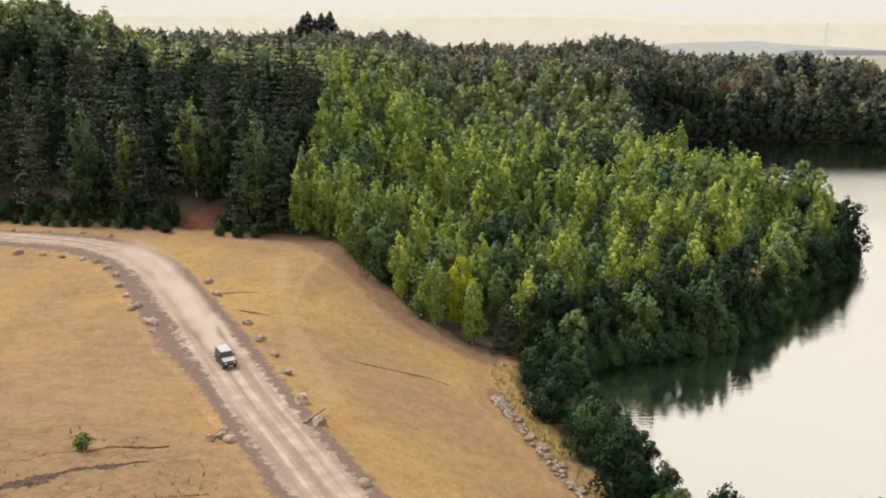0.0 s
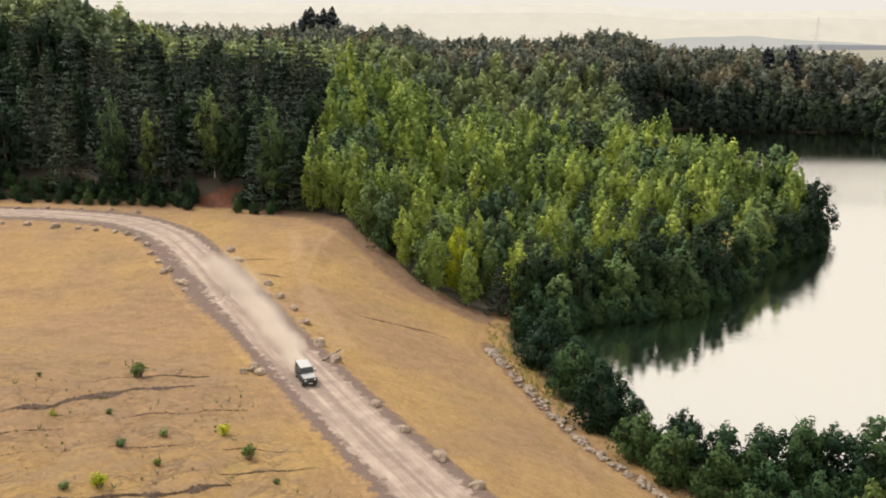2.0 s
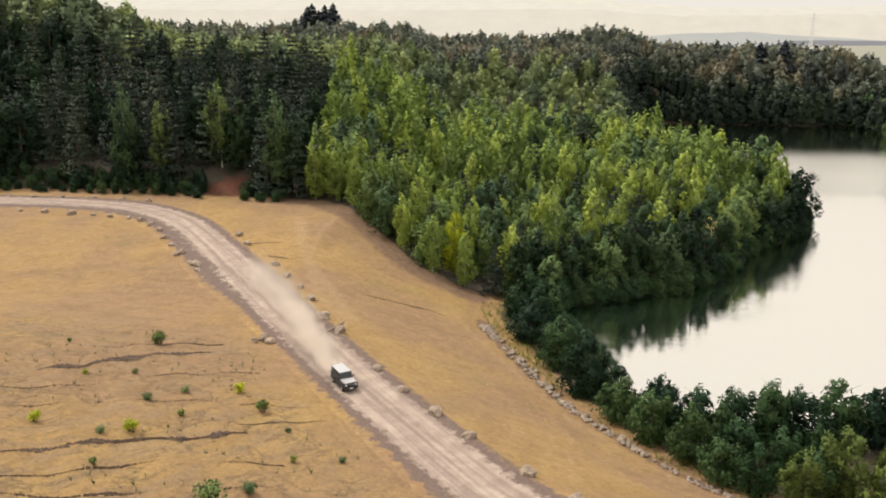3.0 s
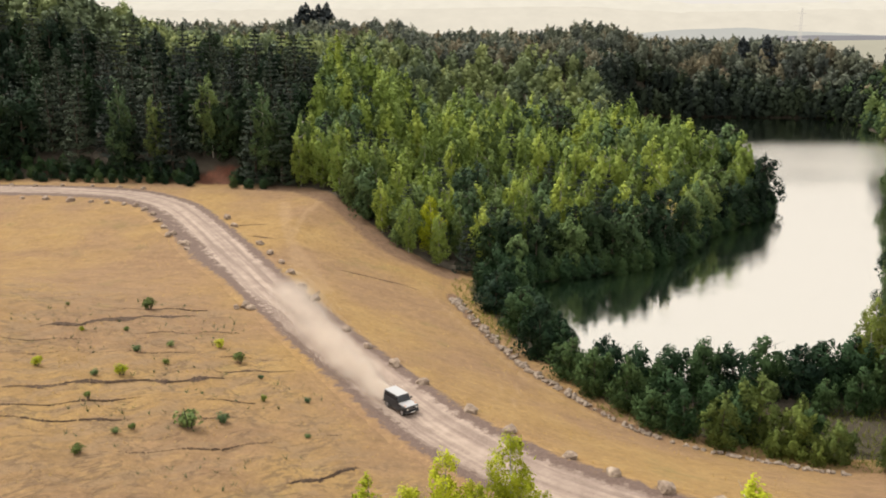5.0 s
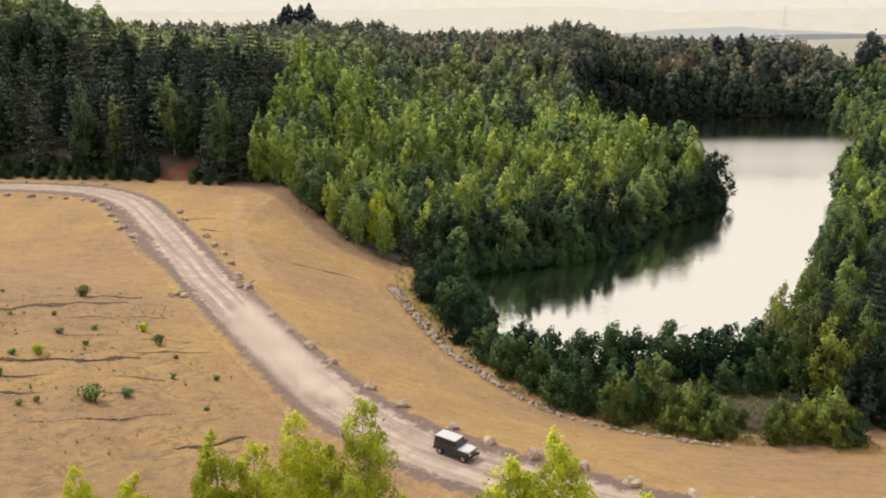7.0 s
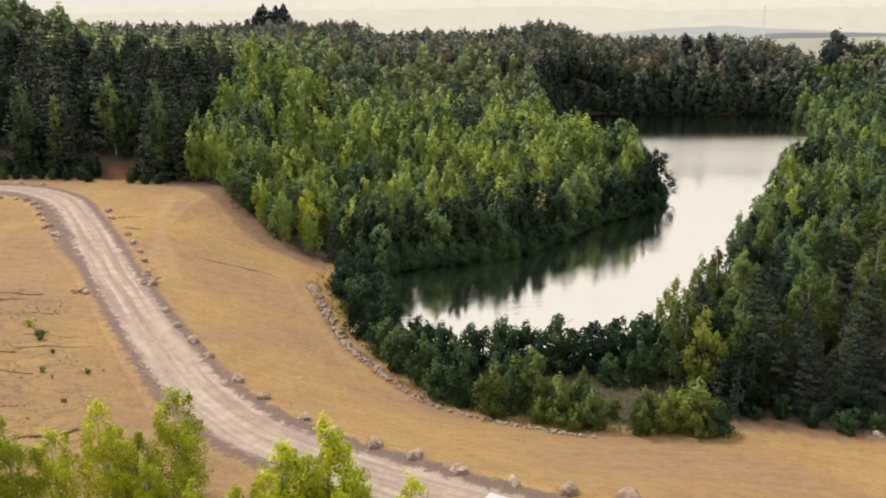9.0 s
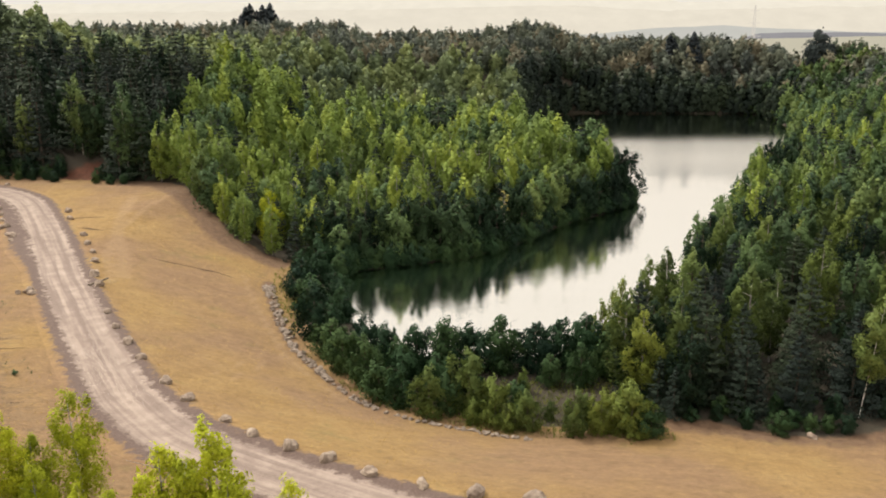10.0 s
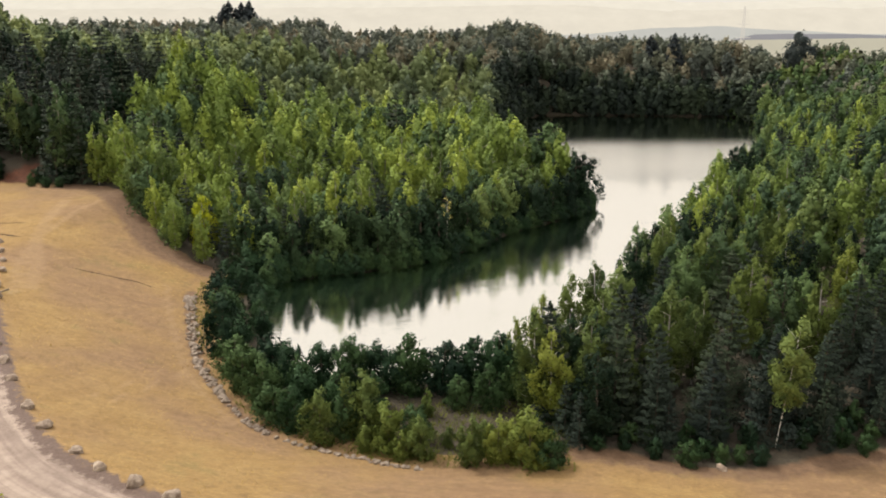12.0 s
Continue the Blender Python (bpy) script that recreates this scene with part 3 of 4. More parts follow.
def make_tree(name, seed, height, width, low, leaf, bark, style="broad", lumps=22, per=26, size=0.42, trunk_r=0.16, peak=2.3):
    r = random.Random(seed)
    tree = new(name)
    bm = bmesh.new()
    lean = Vector((r.uniform(-0.4, 0.4), r.uniform(-0.4, 0.4), 0))
    pts = [Vector((0, 0, -0.8)), lean * 0.3 + Vector((0, 0, height * 0.33)), lean * 0.7 + Vector((0, 0, height * 0.66)), lean + Vector((0, 0, height * 0.94))]
    rad = [trunk_r * 1.3, trunk_r, trunk_r * 0.6, trunk_r * 0.12]
    for i in range(3):
        tube(bm, pts[i], pts[i + 1], rad[i], rad[i + 1], 7)
    limbs = []
    for i in range(7 if style == "broad" else 4):
        z = low + (height * 0.85 - low) * (i + 0.5) / 7
        a = i * 2.4 + r.uniform(-0.4, 0.4)
        ln = width * 0.27 * r.uniform(0.7, 1.1)
        if name in ("young_birch", "white_birch", "willow_sapling"):
            limbs.append(bmesh.new())
        tube(limbs[-1] if limbs else bm, (lean.x * z / height, lean.y * z / height, z), (ln * math.cos(a), ln * math.sin(a), z + ln * 0.55), trunk_r * 0.35, trunk_r * 0.08, 5)
    part("trunk", bm, bark, tree)
    for limb in limbs:
        part("limb", limb, bark, tree)
    fo = broad_crown(seed, height, width, low, lumps, per, size, 1.7 if bark is BARK_BIRCH else 1.15, peak=peak) if style == "broad" else pine_crown(seed, height, width, low, lumps, per, size)
    crown = new("crown", fo.mesh("crown", leaf))
    crown.parent = tree
    CROWNS[tree] = (fo.v, fo.n, fo.f)
    return tree


def make_bush(name, seed, height, width, leaf, lumps=9, per=26, size=0.22):
    r = random.Random(seed)
    bush = new(name)
    bm = bmesh.new()
    for i in range(5):
        a = i * 1.257 + r.uniform(-0.3, 0.3)
        tube(bm, (0.08 * math.cos(a), 0.08 * math.sin(a), -0.2), (width * 0.3 * math.cos(a), width * 0.3 * math.sin(a), height * 0.75), 0.05, 0.012, 5)
    part("stem", bm, BARK, bush)
    fo = Foliage(seed)
    for i in range(lumps):
        a, u = i * 2.4, r.random()
        rad = width * 0.32 * r.uniform(0.1, 1)
        fo.lump((rad * math.cos(a), rad * math.sin(a), height * (0.25 + 0.5 * u)), width * 0.26, height * 0.26, per, size)
    crown = new("crown", fo.mesh("crown", leaf))
    crown.parent = bush
    return bush


class Planter:
    """Plants kinds of trees; the first of each pattern is set in place, the rest are copies."""

    def __init__(self, seed):
        self.rng, self.used = random.Random(seed), set()

    def put(self, pattern, x, y, turn=None, scale=1.0, z=None):
        m = pose(x, y, z_at(x, y) if z is None else z, 0, 0, self.rng.uniform(0, 360) if turn is None else turn)
        if pattern not in self.used:
            self.used.add(pattern)
            pattern.scale = (scale, scale, scale)
            pattern.matrix_basis = m @ Matrix.Diagonal((scale, scale, scale, 1))
            return pattern
        ob = copy_thing(pattern, m)
        ob.scale = (scale, scale, scale)
        return ob


def pattern_set(name, label, group, n, seed, **kw):
    out = []
    for i in range(n):
        r = random.Random(seed + i)
        h = kw["height"] * r.uniform(0.88, 1.12)
        t = make_tree(name, seed + i, h, kw["width"] * r.uniform(0.88, 1.15), h * kw["low"], kw["leaf"], kw["bark"], kw.get("style", "broad"),
                      kw.get("lumps", 22), kw.get("per", 26), kw.get("size", 0.42), kw.get("trunk_r", 0.16), kw.get("peak", 2.3))
        out.append(tagged(t, label, "tree", group))
    return out


def scatter(seed, x0, x1, y0, y1, gap, keep, most):
    """Points at least a gap apart inside a region."""
    r, cells, out = random.Random(seed), {}, []
    for _ in range(most * 30):
        if len(out) >= most:
            break
        x, y = r.uniform(x0, x1), r.uniform(y0, y1)
        c = (int(x // gap), int(y // gap))
        if any(math.hypot(x - a, y - b) < gap for i in (-1, 0, 1) for j in (-1, 0, 1) for a, b in cells.get((c[0] + i, c[1] + j), ())):
            continue
        if keep(x, y):
            cells.setdefault(c, []).append((x, y))
            out.append((x, y))
    return out


BIRCH = pattern_set("birch_tree", "tall light green birch in the lakeside wood", "birches of the wood", 6, 100, height=14.5, width=8.0, low=0.05, leaf=LEAF_BIRCH, bark=BARK_BIRCH, lumps=75, per=28, size=0.26, peak=2.1)
BROAD = pattern_set("broadleaf_tree", "full green broadleaf tree in the wood", "broadleaf trees of the wood", 5, 200, height=13.5, width=9.8, low=0.02, leaf=LEAF_BROAD, bark=BARK, lumps=75, per=34, size=0.30, trunk_r=0.2)
ALDER = pattern_set("alder_tree", "dark green alder by the water", "alders of the shore", 4, 300, height=6.4, width=6.6, low=0.0, leaf=LEAF_ALDER, bark=BARK, lumps=80, per=42, size=0.16, trunk_r=0.1)
DARK = pattern_set("shade_tree", "dense broadleaf tree above the water, shade put into its leaf colour", "dark trees of the shore", 4, 250, height=12.5, width=9.4, low=0.0, leaf=LEAF_SHADED, bark=BARK, lumps=60, per=42, size=0.28, trunk_r=0.2)
PINE = pattern_set("pine_tree", "dark bluish-green pine with layered branches", "pines of the wood", 4, 400, height=14.5, width=7.6, low=0.04, leaf=LEAF_PINE, bark=BARK, style="pine", lumps=15, per=150, size=0.22)
SPRUCE = pattern_set("spruce_tree", "dark pointed spruce rising over the wood", "spruces of the wood", 2, 450, height=17, width=8.5, low=0.03, leaf=LEAF_SPRUCE, bark=BARK, style="pine", lumps=20, per=330, size=0.42)
HILL_BIRCH = pattern_set("tall_birch", "tall slim birch with drooping olive crown before the dark pines", "tall birches below the hill", 3, 140, height=23, width=10.5, low=0.16, leaf=LEAF_BROAD, bark=BARK_BIRCH, lumps=84, per=34, size=0.27, peak=2.1)
NEAR_BROAD = pattern_set("broadleaf_tree", "full green broadleaf tree at the edge of the sand", "broadleaf trees of the wood", 4, 220, height=14.0, width=8.2, low=0.02, leaf=LEAF_MIX, bark=BARK, lumps=110, per=56, size=0.17, trunk_r=0.2)
NEAR_BIRCH = pattern_set("birch_tree", "yellow-green birch at the edge of the sand", "birches of the wood", 4, 120, height=14.5, width=7.4, low=0.1, leaf=LEAF_OLIVE, bark=BARK_BIRCH, lumps=110, per=50, size=0.16, peak=2.0)
NEAR_DARK = pattern_set("shade_tree", "dense broadleaf tree by the sand, shade put into its leaf colour", "dark trees of the shore", 3, 270, height=12.5, width=8.4, low=0.0, leaf=LEAF_SHADED, bark=BARK, lumps=110, per=56, size=0.17, trunk_r=0.2)
NEAR_PINE = pattern_set("pine_tree", "dark bluish-green pine at the edge of the sand", "pines of the wood", 4, 420, height=14.5, width=8.0, low=0.0, leaf=LEAF_PINE, bark=BARK, style="pine", lumps=17, per=430, size=0.15)
YOUNG = pattern_set("young_birch", "bright yellow-green young birch on the slope", "young birches on the slope", 4, 500, height=10, width=6.8, low=0.05, leaf=LEAF_YOUNG, bark=BARK_BIRCH, lumps=130, per=62, size=0.10, trunk_r=0.1, peak=2.0)
OLIVE = pattern_set("willow_sapling", "olive green young willow below the stone bank", "saplings below the bank", 3, 550, height=6.0, width=5.4, low=0.0, leaf=LEAF_OLIVE, bark=BARK, lumps=70, per=52, size=0.125, trunk_r=0.07, peak=1.6)

planter = Planter(7)
mixr = random.Random(11)


def pick(weights):
    kinds = [k for k, _ in weights]
    return mixr.choice(mixr.choices(kinds, [w for _, w in weights])[0])


class Woodland:
    """Joins trees that stand too far back to be told apart into one mesh."""

    def __init__(self):
        self.v, self.n, self.f, self.tone, self.k = [], [], [], [], 0

    def add(self, v, n, f, x, y, z, turn, scale, tone):
        c, s = math.cos(turn), math.sin(turn)
        m = np.array([[c, -s, 0], [s, c, 0], [0, 0, 1]])
        self.v.append(v @ m.T * scale + np.array([x, y, z]))
        self.n.append(n @ m.T)
        self.f.append(f + self.k)
        self.tone.append(np.full(len(v), tone))
        self.k += len(v)

    def build(self, name, material, label):
        v, n, f = np.concatenate(self.v), np.concatenate(self.n), np.concatenate(self.f)
        me = leaf_mesh(name, v.tolist(), f.tolist(), n.tolist(), material)
        a = me.attributes.new("tone", "FLOAT", "POINT")
        a.data.foreach_set("value", np.concatenate(self.tone).astype(np.float32))
        return tagged(new(name, me), label, "woodland", kind="stuff")


def keep_peninsula(x, y):
    return (wood_side(x, y) > 1.5 or x > 14) and in_lake(x, y) < -0.5 and y > 127 and x > -30 and y < 262 and x < 100


def keep_hill(x, y):
    return wood_side(x, y) > (10 if -58 < x < -43 or -102 < x < -92 else 3) and x < -30 and y < 250


def keep_right(x, y):
    front = 57.0 + max(0, 74 - x) * 1.6 - (2.5 if 82 < x < 96 else 0)
    return in_lake(x, y) < -1.5 and x > 66.5 + 0.45 * max(0, y - 85) and y > front


# trees that are set one by one
planter.put(YOUNG[0], 3.7, 143.0, scale=1.25)
planter.put(BROAD[1], -20.5, 178.0, scale=1.25)
oak = tagged(make_tree("oak_tree", 950, 24, 21, 5.0, LEAF_SPRUCE, BARK, "broad", 150, 36, 0.5, 0.5, 3.2), "large dark round oak on the skyline beyond the lake", "tree")
oak.matrix_basis = pose(232.0, 392.0, z_at(232.0, 392.0), 0, 0, 20) @ Matrix.Diagonal((0.95, 0.95, 0.98, 1))
for x, y, s in ((-83, 532, 1.25), (-79, 534, 1.05), (-87, 531, 1.0), (-75, 533, 1.2), (-69.3, 530, 1.25), (-90, 534, 0.9), (-72, 531, 1.0), (-86, 533, 1.15), (-94, 532, 0.8), (169, 440, 1.25), (182, 440, 1.3), (171.5, 441, 1.05)):
    planter.put(mixr.choice(SPRUCE), x, y, scale=s * (1.3 if y > 500 else 1.0))

back_birches = Woodland()
for x, y in scatter(21, -30, 100, 127, 262, 4.3, keep_peninsula, 620):
    shore = in_lake(x, y)
    grown = 1 + 0.55 * float(smooth(165, 215, y))        # taller towards the tip
    # rows by the water mostly take the shade-coloured leaf
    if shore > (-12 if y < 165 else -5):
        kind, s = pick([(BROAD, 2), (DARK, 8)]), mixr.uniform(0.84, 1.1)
    elif x < 20 and y < 150:
        kind, s = pick([(BIRCH, 3), (BROAD, 3), (PINE, 3)]), mixr.uniform(0.7, 0.95)
    else:
        kind, s = pick([(BIRCH, 9), (BROAD, 3), (PINE, 1)]), mixr.uniform(0.74, 1.14)
    s *= grown if shore < -6 else 1 + (grown - 1) * 0.4
    if y > 192 and kind in BIRCH:                    # behind the front rows, where single trees can't be told apart
        v, n, f = (np.array(q) for q in CROWNS[kind])
        back_birches.add(v, n, f, x, y, z_at(x, y), mixr.uniform(0, 6.28), s, mixr.random())
        continue
    planter.put(kind, x, y, scale=s)
back_birches.build("birch_woodland", LEAF_BIRCH, "light green birches massed along the wooded spit")
for x, y in scatter(22, -150, -30, 165, 250, 6.2, keep_hill, 230):
    planter.put(pick([(DARK, 3), (PINE, 9)]), x, y, scale=mixr.uniform(1.1, 1.55))
for x, y in scatter(23, 62, 215, 55, 300, 4.2, keep_right, 470):
    if x < 125 and y < 125:
        kind = pick([(NEAR_BROAD, 5), (NEAR_PINE, 2), (NEAR_BIRCH, 6), (NEAR_DARK, 1)] if y > 70 else [(NEAR_PINE, 7), (NEAR_DARK, 4)])
    else:
        kind = pick([(BROAD, 6), (PINE, 2), (BIRCH, 4), (DARK, 1)])
    if in_lake(x, y) > -9 and kind in PINE + NEAR_PINE:
        kind = NEAR_DARK[0] if y < 125 else DARK[0]
    planter.put(kind, x, y, scale=mixr.uniform(0.8, 1.15))
for x, y, kind, k in ((-75.4, 178, HILL_BIRCH[0], 1.05), (-67.5, 180, HILL_BIRCH[1], 0.85), (-53.5, 181, HILL_BIRCH[2], 0.92), (-37.6, 170, HILL_BIRCH[0], 1.02), (-34.5, 172, HILL_BIRCH[1], 0.9),
                      (68.2, 66, NEAR_BIRCH[0], 1.05), (70.4, 64.5, NEAR_BIRCH[1], 1.0), (75.5, 65, NEAR_BIRCH[2], 1.0), (80, 66, NEAR_BIRCH[3], 0.98)):
    planter.put(kind, x, y, scale=k)

white_birch = tagged(make_tree("white_birch", 974, 17.5, 7.4, 6.0, LEAF_MIX, BARK_WHITE, "broad", 120, 56, 0.16, 0.065, 1.7), "leaning birch with a bare white trunk at the wood's edge", "tree")
white_birch.matrix_basis = pose(97.6, 57.2, z_at(97.6, 57.2), 0, 4, 0)

# a hem of bushes along the water and along the edge of the sand
hem = spline(LAKE[1:11], 12)
for x, y in hem:
    d = mixr.uniform(-0.5, 1.2)
    planter.put(pick([(ALDER, 3)]), x - d * 0.7, y + d * 0.7, scale=mixr.uniform(0.55, 0.9))
for x, y in scatter(25, 70, 125, 53, 68, 2.2, lambda x, y: keep_right(x, y + 0.8) and not keep_right(x, y - 5) and abs(x - 97.6) > 3, 60):
    planter.put(pick([(ALDER, 3), (PINE, 2)]), x, y, scale=mixr.uniform(0.35, 0.6))

# dark undergrowth at the foot of the hill, open where the red soil has slipped
for x, y in scatter(26, -135, -36, 158, 186, 2.6, lambda x, y: -2.2 < wood_side(x, y) < 6 and not -55.5 < x < -45.5, 95):
    planter.put(pick([(ALDER, 1)]), x, y, scale=mixr.uniform(0.35, 0.55) if wood_side(x, y) < 1 else mixr.uniform(0.5, 0.85))

# alders and saplings between the stone bank and the water: place, height, kind
SHORE = [(22.5, 115.5, 4.2, 0), (21.5, 111.0, 4.4, 0), (23.0, 106.5, 4.4, 0), (24.2, 101.5, 4.2, 0), (25.6, 96.5, 4.4, 0), (16.5, 125, 7.0, 0), (20.5, 128.5, 8.0, 0), (14, 120.5, 5.6, 0), (18.2, 118.5, 6.0, 0), (15.6, 109.0, 7.6, 0), (18.6, 104, 5.0, 0), (18.8, 98.6, 7.4, 0), (22.5, 94.0, 5.2, 0), (21.4, 87.8, 8.4, 0), (24.6, 84.0, 6.0, 0), (24.6, 79.5, 6.6, 0),
         (27.6, 73.8, 6.6, 0), (30.6, 79.5, 6.8, 0), (33.6, 75.5, 6.6, 0), (31.0, 69.6, 6.4, 0), (33.8, 64.6, 5.8, 0), (36.8, 68.0, 6.0, 0), (37.0, 61.6, 5.4, 0), (38.8, 74.6, 6.8, 0),
         (43.0, 74.8, 7.6, 0), (47.6, 74.6, 7.6, 0), (51.6, 74.0, 8.0, 0), (55.8, 74.2, 7.8, 0), (60.0, 74.8, 8.0, 0), (63.8, 74.4, 8.0, 0), (66.6, 70.8, 6.8, 0), (70.2, 67.6, 6.6, 0), (62.6, 67.8, 5.6, 0),
         (43.4, 60.8, 5.6, 0), (41.6, 66.5, 5.6, 0), (40.6, 58.4, 6.4, 1), (46.2, 60.6, 8.6, 1), (49.6, 56.6, 7.2, 1), (53.4, 54.6, 5.2, 1), (52.4, 59.6, 4.6, 0), (51.0, 54.0, 3.2, 1), (46.4, 56.4, 4.0, 1),
         (59.4, 53.0, 5.4, 1), (62.6, 53.6, 5.2, 1), (66.4, 52.6, 7.0, 1), (69.0, 52.8, 4.4, 0), (64.4, 54.6, 5.0, 1), (67.4, 56.0, 5.0, 0), (61.4, 56.4, 3.8, 1), (56.8, 58.0, 2.6, 1), (35.6, 71.5, 5.6, 0),
         (46.5, 68.5, 4.6, 0), (58.0, 69.0, 4.4, 0), (54.0, 66.5, 3.2, 1)]
for x, y, h, k in SHORE:
    planter.put(mixr.choice(OLIVE if k else ALDER), x, y, scale=1.12 * h / (6.0 if k else 6.4))
for x, y, top, k in ((11.6, 19.9, 12.6, 0), (6.5, 16.3, 13.6, 1), (25.6, 10.3, 15.6, 2), (22.3, 9.4, 15.0, 3), (31.9, 8.0, 11.5, 1), (1.6, 11.6, 14.6, 2),
                     (8.5, 18.0, 10.8, 3), (4.0, 13.5, 12.2, 0), (24.0, 9.0, 12.6, 1), (-3.5, 8.5, 13.5, 3), (27.0, 8.5, 12.0, 0), (15.0, 12.0, 9.0, 2),
                     (11.0, 13.5, 10.5, 3), (-8, 10, 12.5, 1), (20.0, 6.5, 11.5, 0)):
    planter.put(YOUNG[k], x, y, scale=(top - z_at(x, y)) / 10.2)

# far woods, joined
fr = random.Random(77)
FAR_PATTERNS = []
for i in range(6):
    fo = broad_crown(900 + i, 13.5, 12.5, 0.3, 22, 24, 0.62, 1.1, 0.05)
    FAR_PATTERNS.append((np.array(fo.v), np.array(fo.n), np.array(fo.f)))


def keep_far(x, y):
    return in_lake(x, y) < -3 and (y > 262 if x > -30 else y > 250) and not (120 < x < 230 and y < 400) and not (-92 < x < -64 and 526 < y < 538)


woods, near_woods, shore_woods = Woodland(), Woodland(), Woodland()
for x, y in scatter(31, -190, 400, 250, 540, 7.4, keep_far, 1750) + scatter(33, 74, 226, 335, 424, 3.4, lambda x, y: -14 < in_lake(x, y) < 0.6 and (y > 395 or x < 110 or (x > 196 and y > 375)), 300):
    v, n, f = fr.choice(FAR_PATTERNS)
    # crowns by the waterline get the dark leaf: the bank's shade as colour
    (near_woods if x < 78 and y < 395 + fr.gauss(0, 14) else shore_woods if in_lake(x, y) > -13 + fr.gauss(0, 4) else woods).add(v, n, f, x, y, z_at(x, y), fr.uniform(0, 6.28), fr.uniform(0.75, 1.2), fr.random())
shore_woods.build("shore_woodland", LEAF_PINE, "woodland at the foot of the far bank, shade in its colour")
near_woods.build("hill_woodland", LEAF_MID_HAZED, "dense green mixed woodland on the slope behind, haze in its colour")
woods.build("far_woodland", LEAF_FAR_HAZED, "mixed woodland on the far bank, browning in places, haze in its colour")
woods = Woodland()
for x, y in scatter(32, 120, 300, 230, 402, 5.5, lambda x, y: in_lake(x, y) < -2 and not (x < 215 and y < 300) and x > 64 + 0.45 * (y - 85), 450):
    v, n, f = fr.choice(FAR_PATTERNS)
    woods.add(v, n, f, x, y, z_at(x, y), fr.uniform(0, 6.28), fr.uniform(0.75, 1.1), fr.random())
for x, y in scatter(34, 184, 228, 325, 404, 3.4, lambda x, y: -10 < in_lake(x, y) < 0.2 and x > 190 + (y - 325) * 0.1, 120):
    v, n, f = fr.choice(FAR_PATTERNS)
    woods.add(v, n, f, x, y, z_at(x, y) - 0.5, fr.uniform(0, 6.28), fr.uniform(0.45, 0.75), fr.random())
woods.build("bank_woodland", LEAF_BROAD, "green woodland running along the lake bank")


# ---- hazy distance ----
def crest(name, material, y, xs, tops, foot, label, depth=300, rough=3.0):
    """A long far ridge with a rounded, uneven crest."""
    verts, faces = [], []
    grid = np.linspace(xs[0], xs[-1], 160)
    h = np.interp(grid, xs, tops)
    for x, t in zip(grid, h):
        t = t + rough * noise.fractal((x * 0.012, y * 0.01, 5), 1.0, 2.0, 4)
        for k, (dy, u) in enumerate(((-depth, 0.0), (-depth * 0.6, 0.55), (-depth * 0.25, 0.88), (0, 1.0), (depth * 0.3, 0.6))):
            verts.append((x, y + dy, foot + (t - foot) * u))
    for i in range(len(grid) - 1):
        for k in range(4):
            faces.append((i * 5 + k, i * 5 + 5 + k, i * 5 + 6 + k, i * 5 + 1 + k))
    return from_arrays(name, verts, faces, material, label)


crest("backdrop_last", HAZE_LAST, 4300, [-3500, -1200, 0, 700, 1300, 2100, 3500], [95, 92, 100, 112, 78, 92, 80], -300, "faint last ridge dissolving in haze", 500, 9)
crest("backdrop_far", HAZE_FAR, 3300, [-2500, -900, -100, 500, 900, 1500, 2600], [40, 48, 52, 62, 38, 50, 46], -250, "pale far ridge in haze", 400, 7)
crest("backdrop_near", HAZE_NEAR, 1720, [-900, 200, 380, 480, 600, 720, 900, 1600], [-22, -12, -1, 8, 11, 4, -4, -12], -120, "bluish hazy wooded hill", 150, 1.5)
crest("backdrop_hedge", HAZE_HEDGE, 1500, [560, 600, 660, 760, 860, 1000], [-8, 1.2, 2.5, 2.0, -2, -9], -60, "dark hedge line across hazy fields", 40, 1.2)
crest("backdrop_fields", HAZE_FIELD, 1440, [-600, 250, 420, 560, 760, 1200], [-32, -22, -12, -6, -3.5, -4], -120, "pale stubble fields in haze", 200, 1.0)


def pylon():
    """A lattice pylon far behind the woods, all but lost in haze."""
    # steel glows in the colour of the haze
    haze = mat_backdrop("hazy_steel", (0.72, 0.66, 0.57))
    x, y, foot, top = 320.0, 738.0, z_at(320.0, 738.0), 46.0
    tower = tagged(new("pylon"), "faint grey lattice pylon in the haze beyond the woods", "pylon")
    h = top - foot
    for sx, sy in ((-1, -1), (1, -1), (1, 1), (-1, 1)):
        bm = bmesh.new()
        tube(bm, (sx * 3.2, sy * 3.2, -0.5), (sx * 0.4, sy * 0.4, h), 0.3, 0.18, 5)
        part("leg", bm, haze, tower)
    for z, half in ((h * 0.72, 7.0), (h * 0.84, 5.5), (h * 0.95, 4.0)):
        bm = bmesh.new()
        tube(bm, (-half, 0, z), (half, 0, z), 0.2, 0.2, 5)
        part("crossarm", bm, haze, tower)
    for k in range(9):
        a, b = k / 9, (k + 1) / 9
        wa, wb = 3.2 - 2.8 * a, 3.2 - 2.8 * b
        bm = bmesh.new()
        tube(bm, (-wa if k % 2 else wa, -wa, h * a), (wb if k % 2 else -wb, -wb, h * b), 0.15, 0.15, 4)
        part("brace", bm, haze, tower)
    tower.matrix_basis = pose(x, y, foot)


pylon()


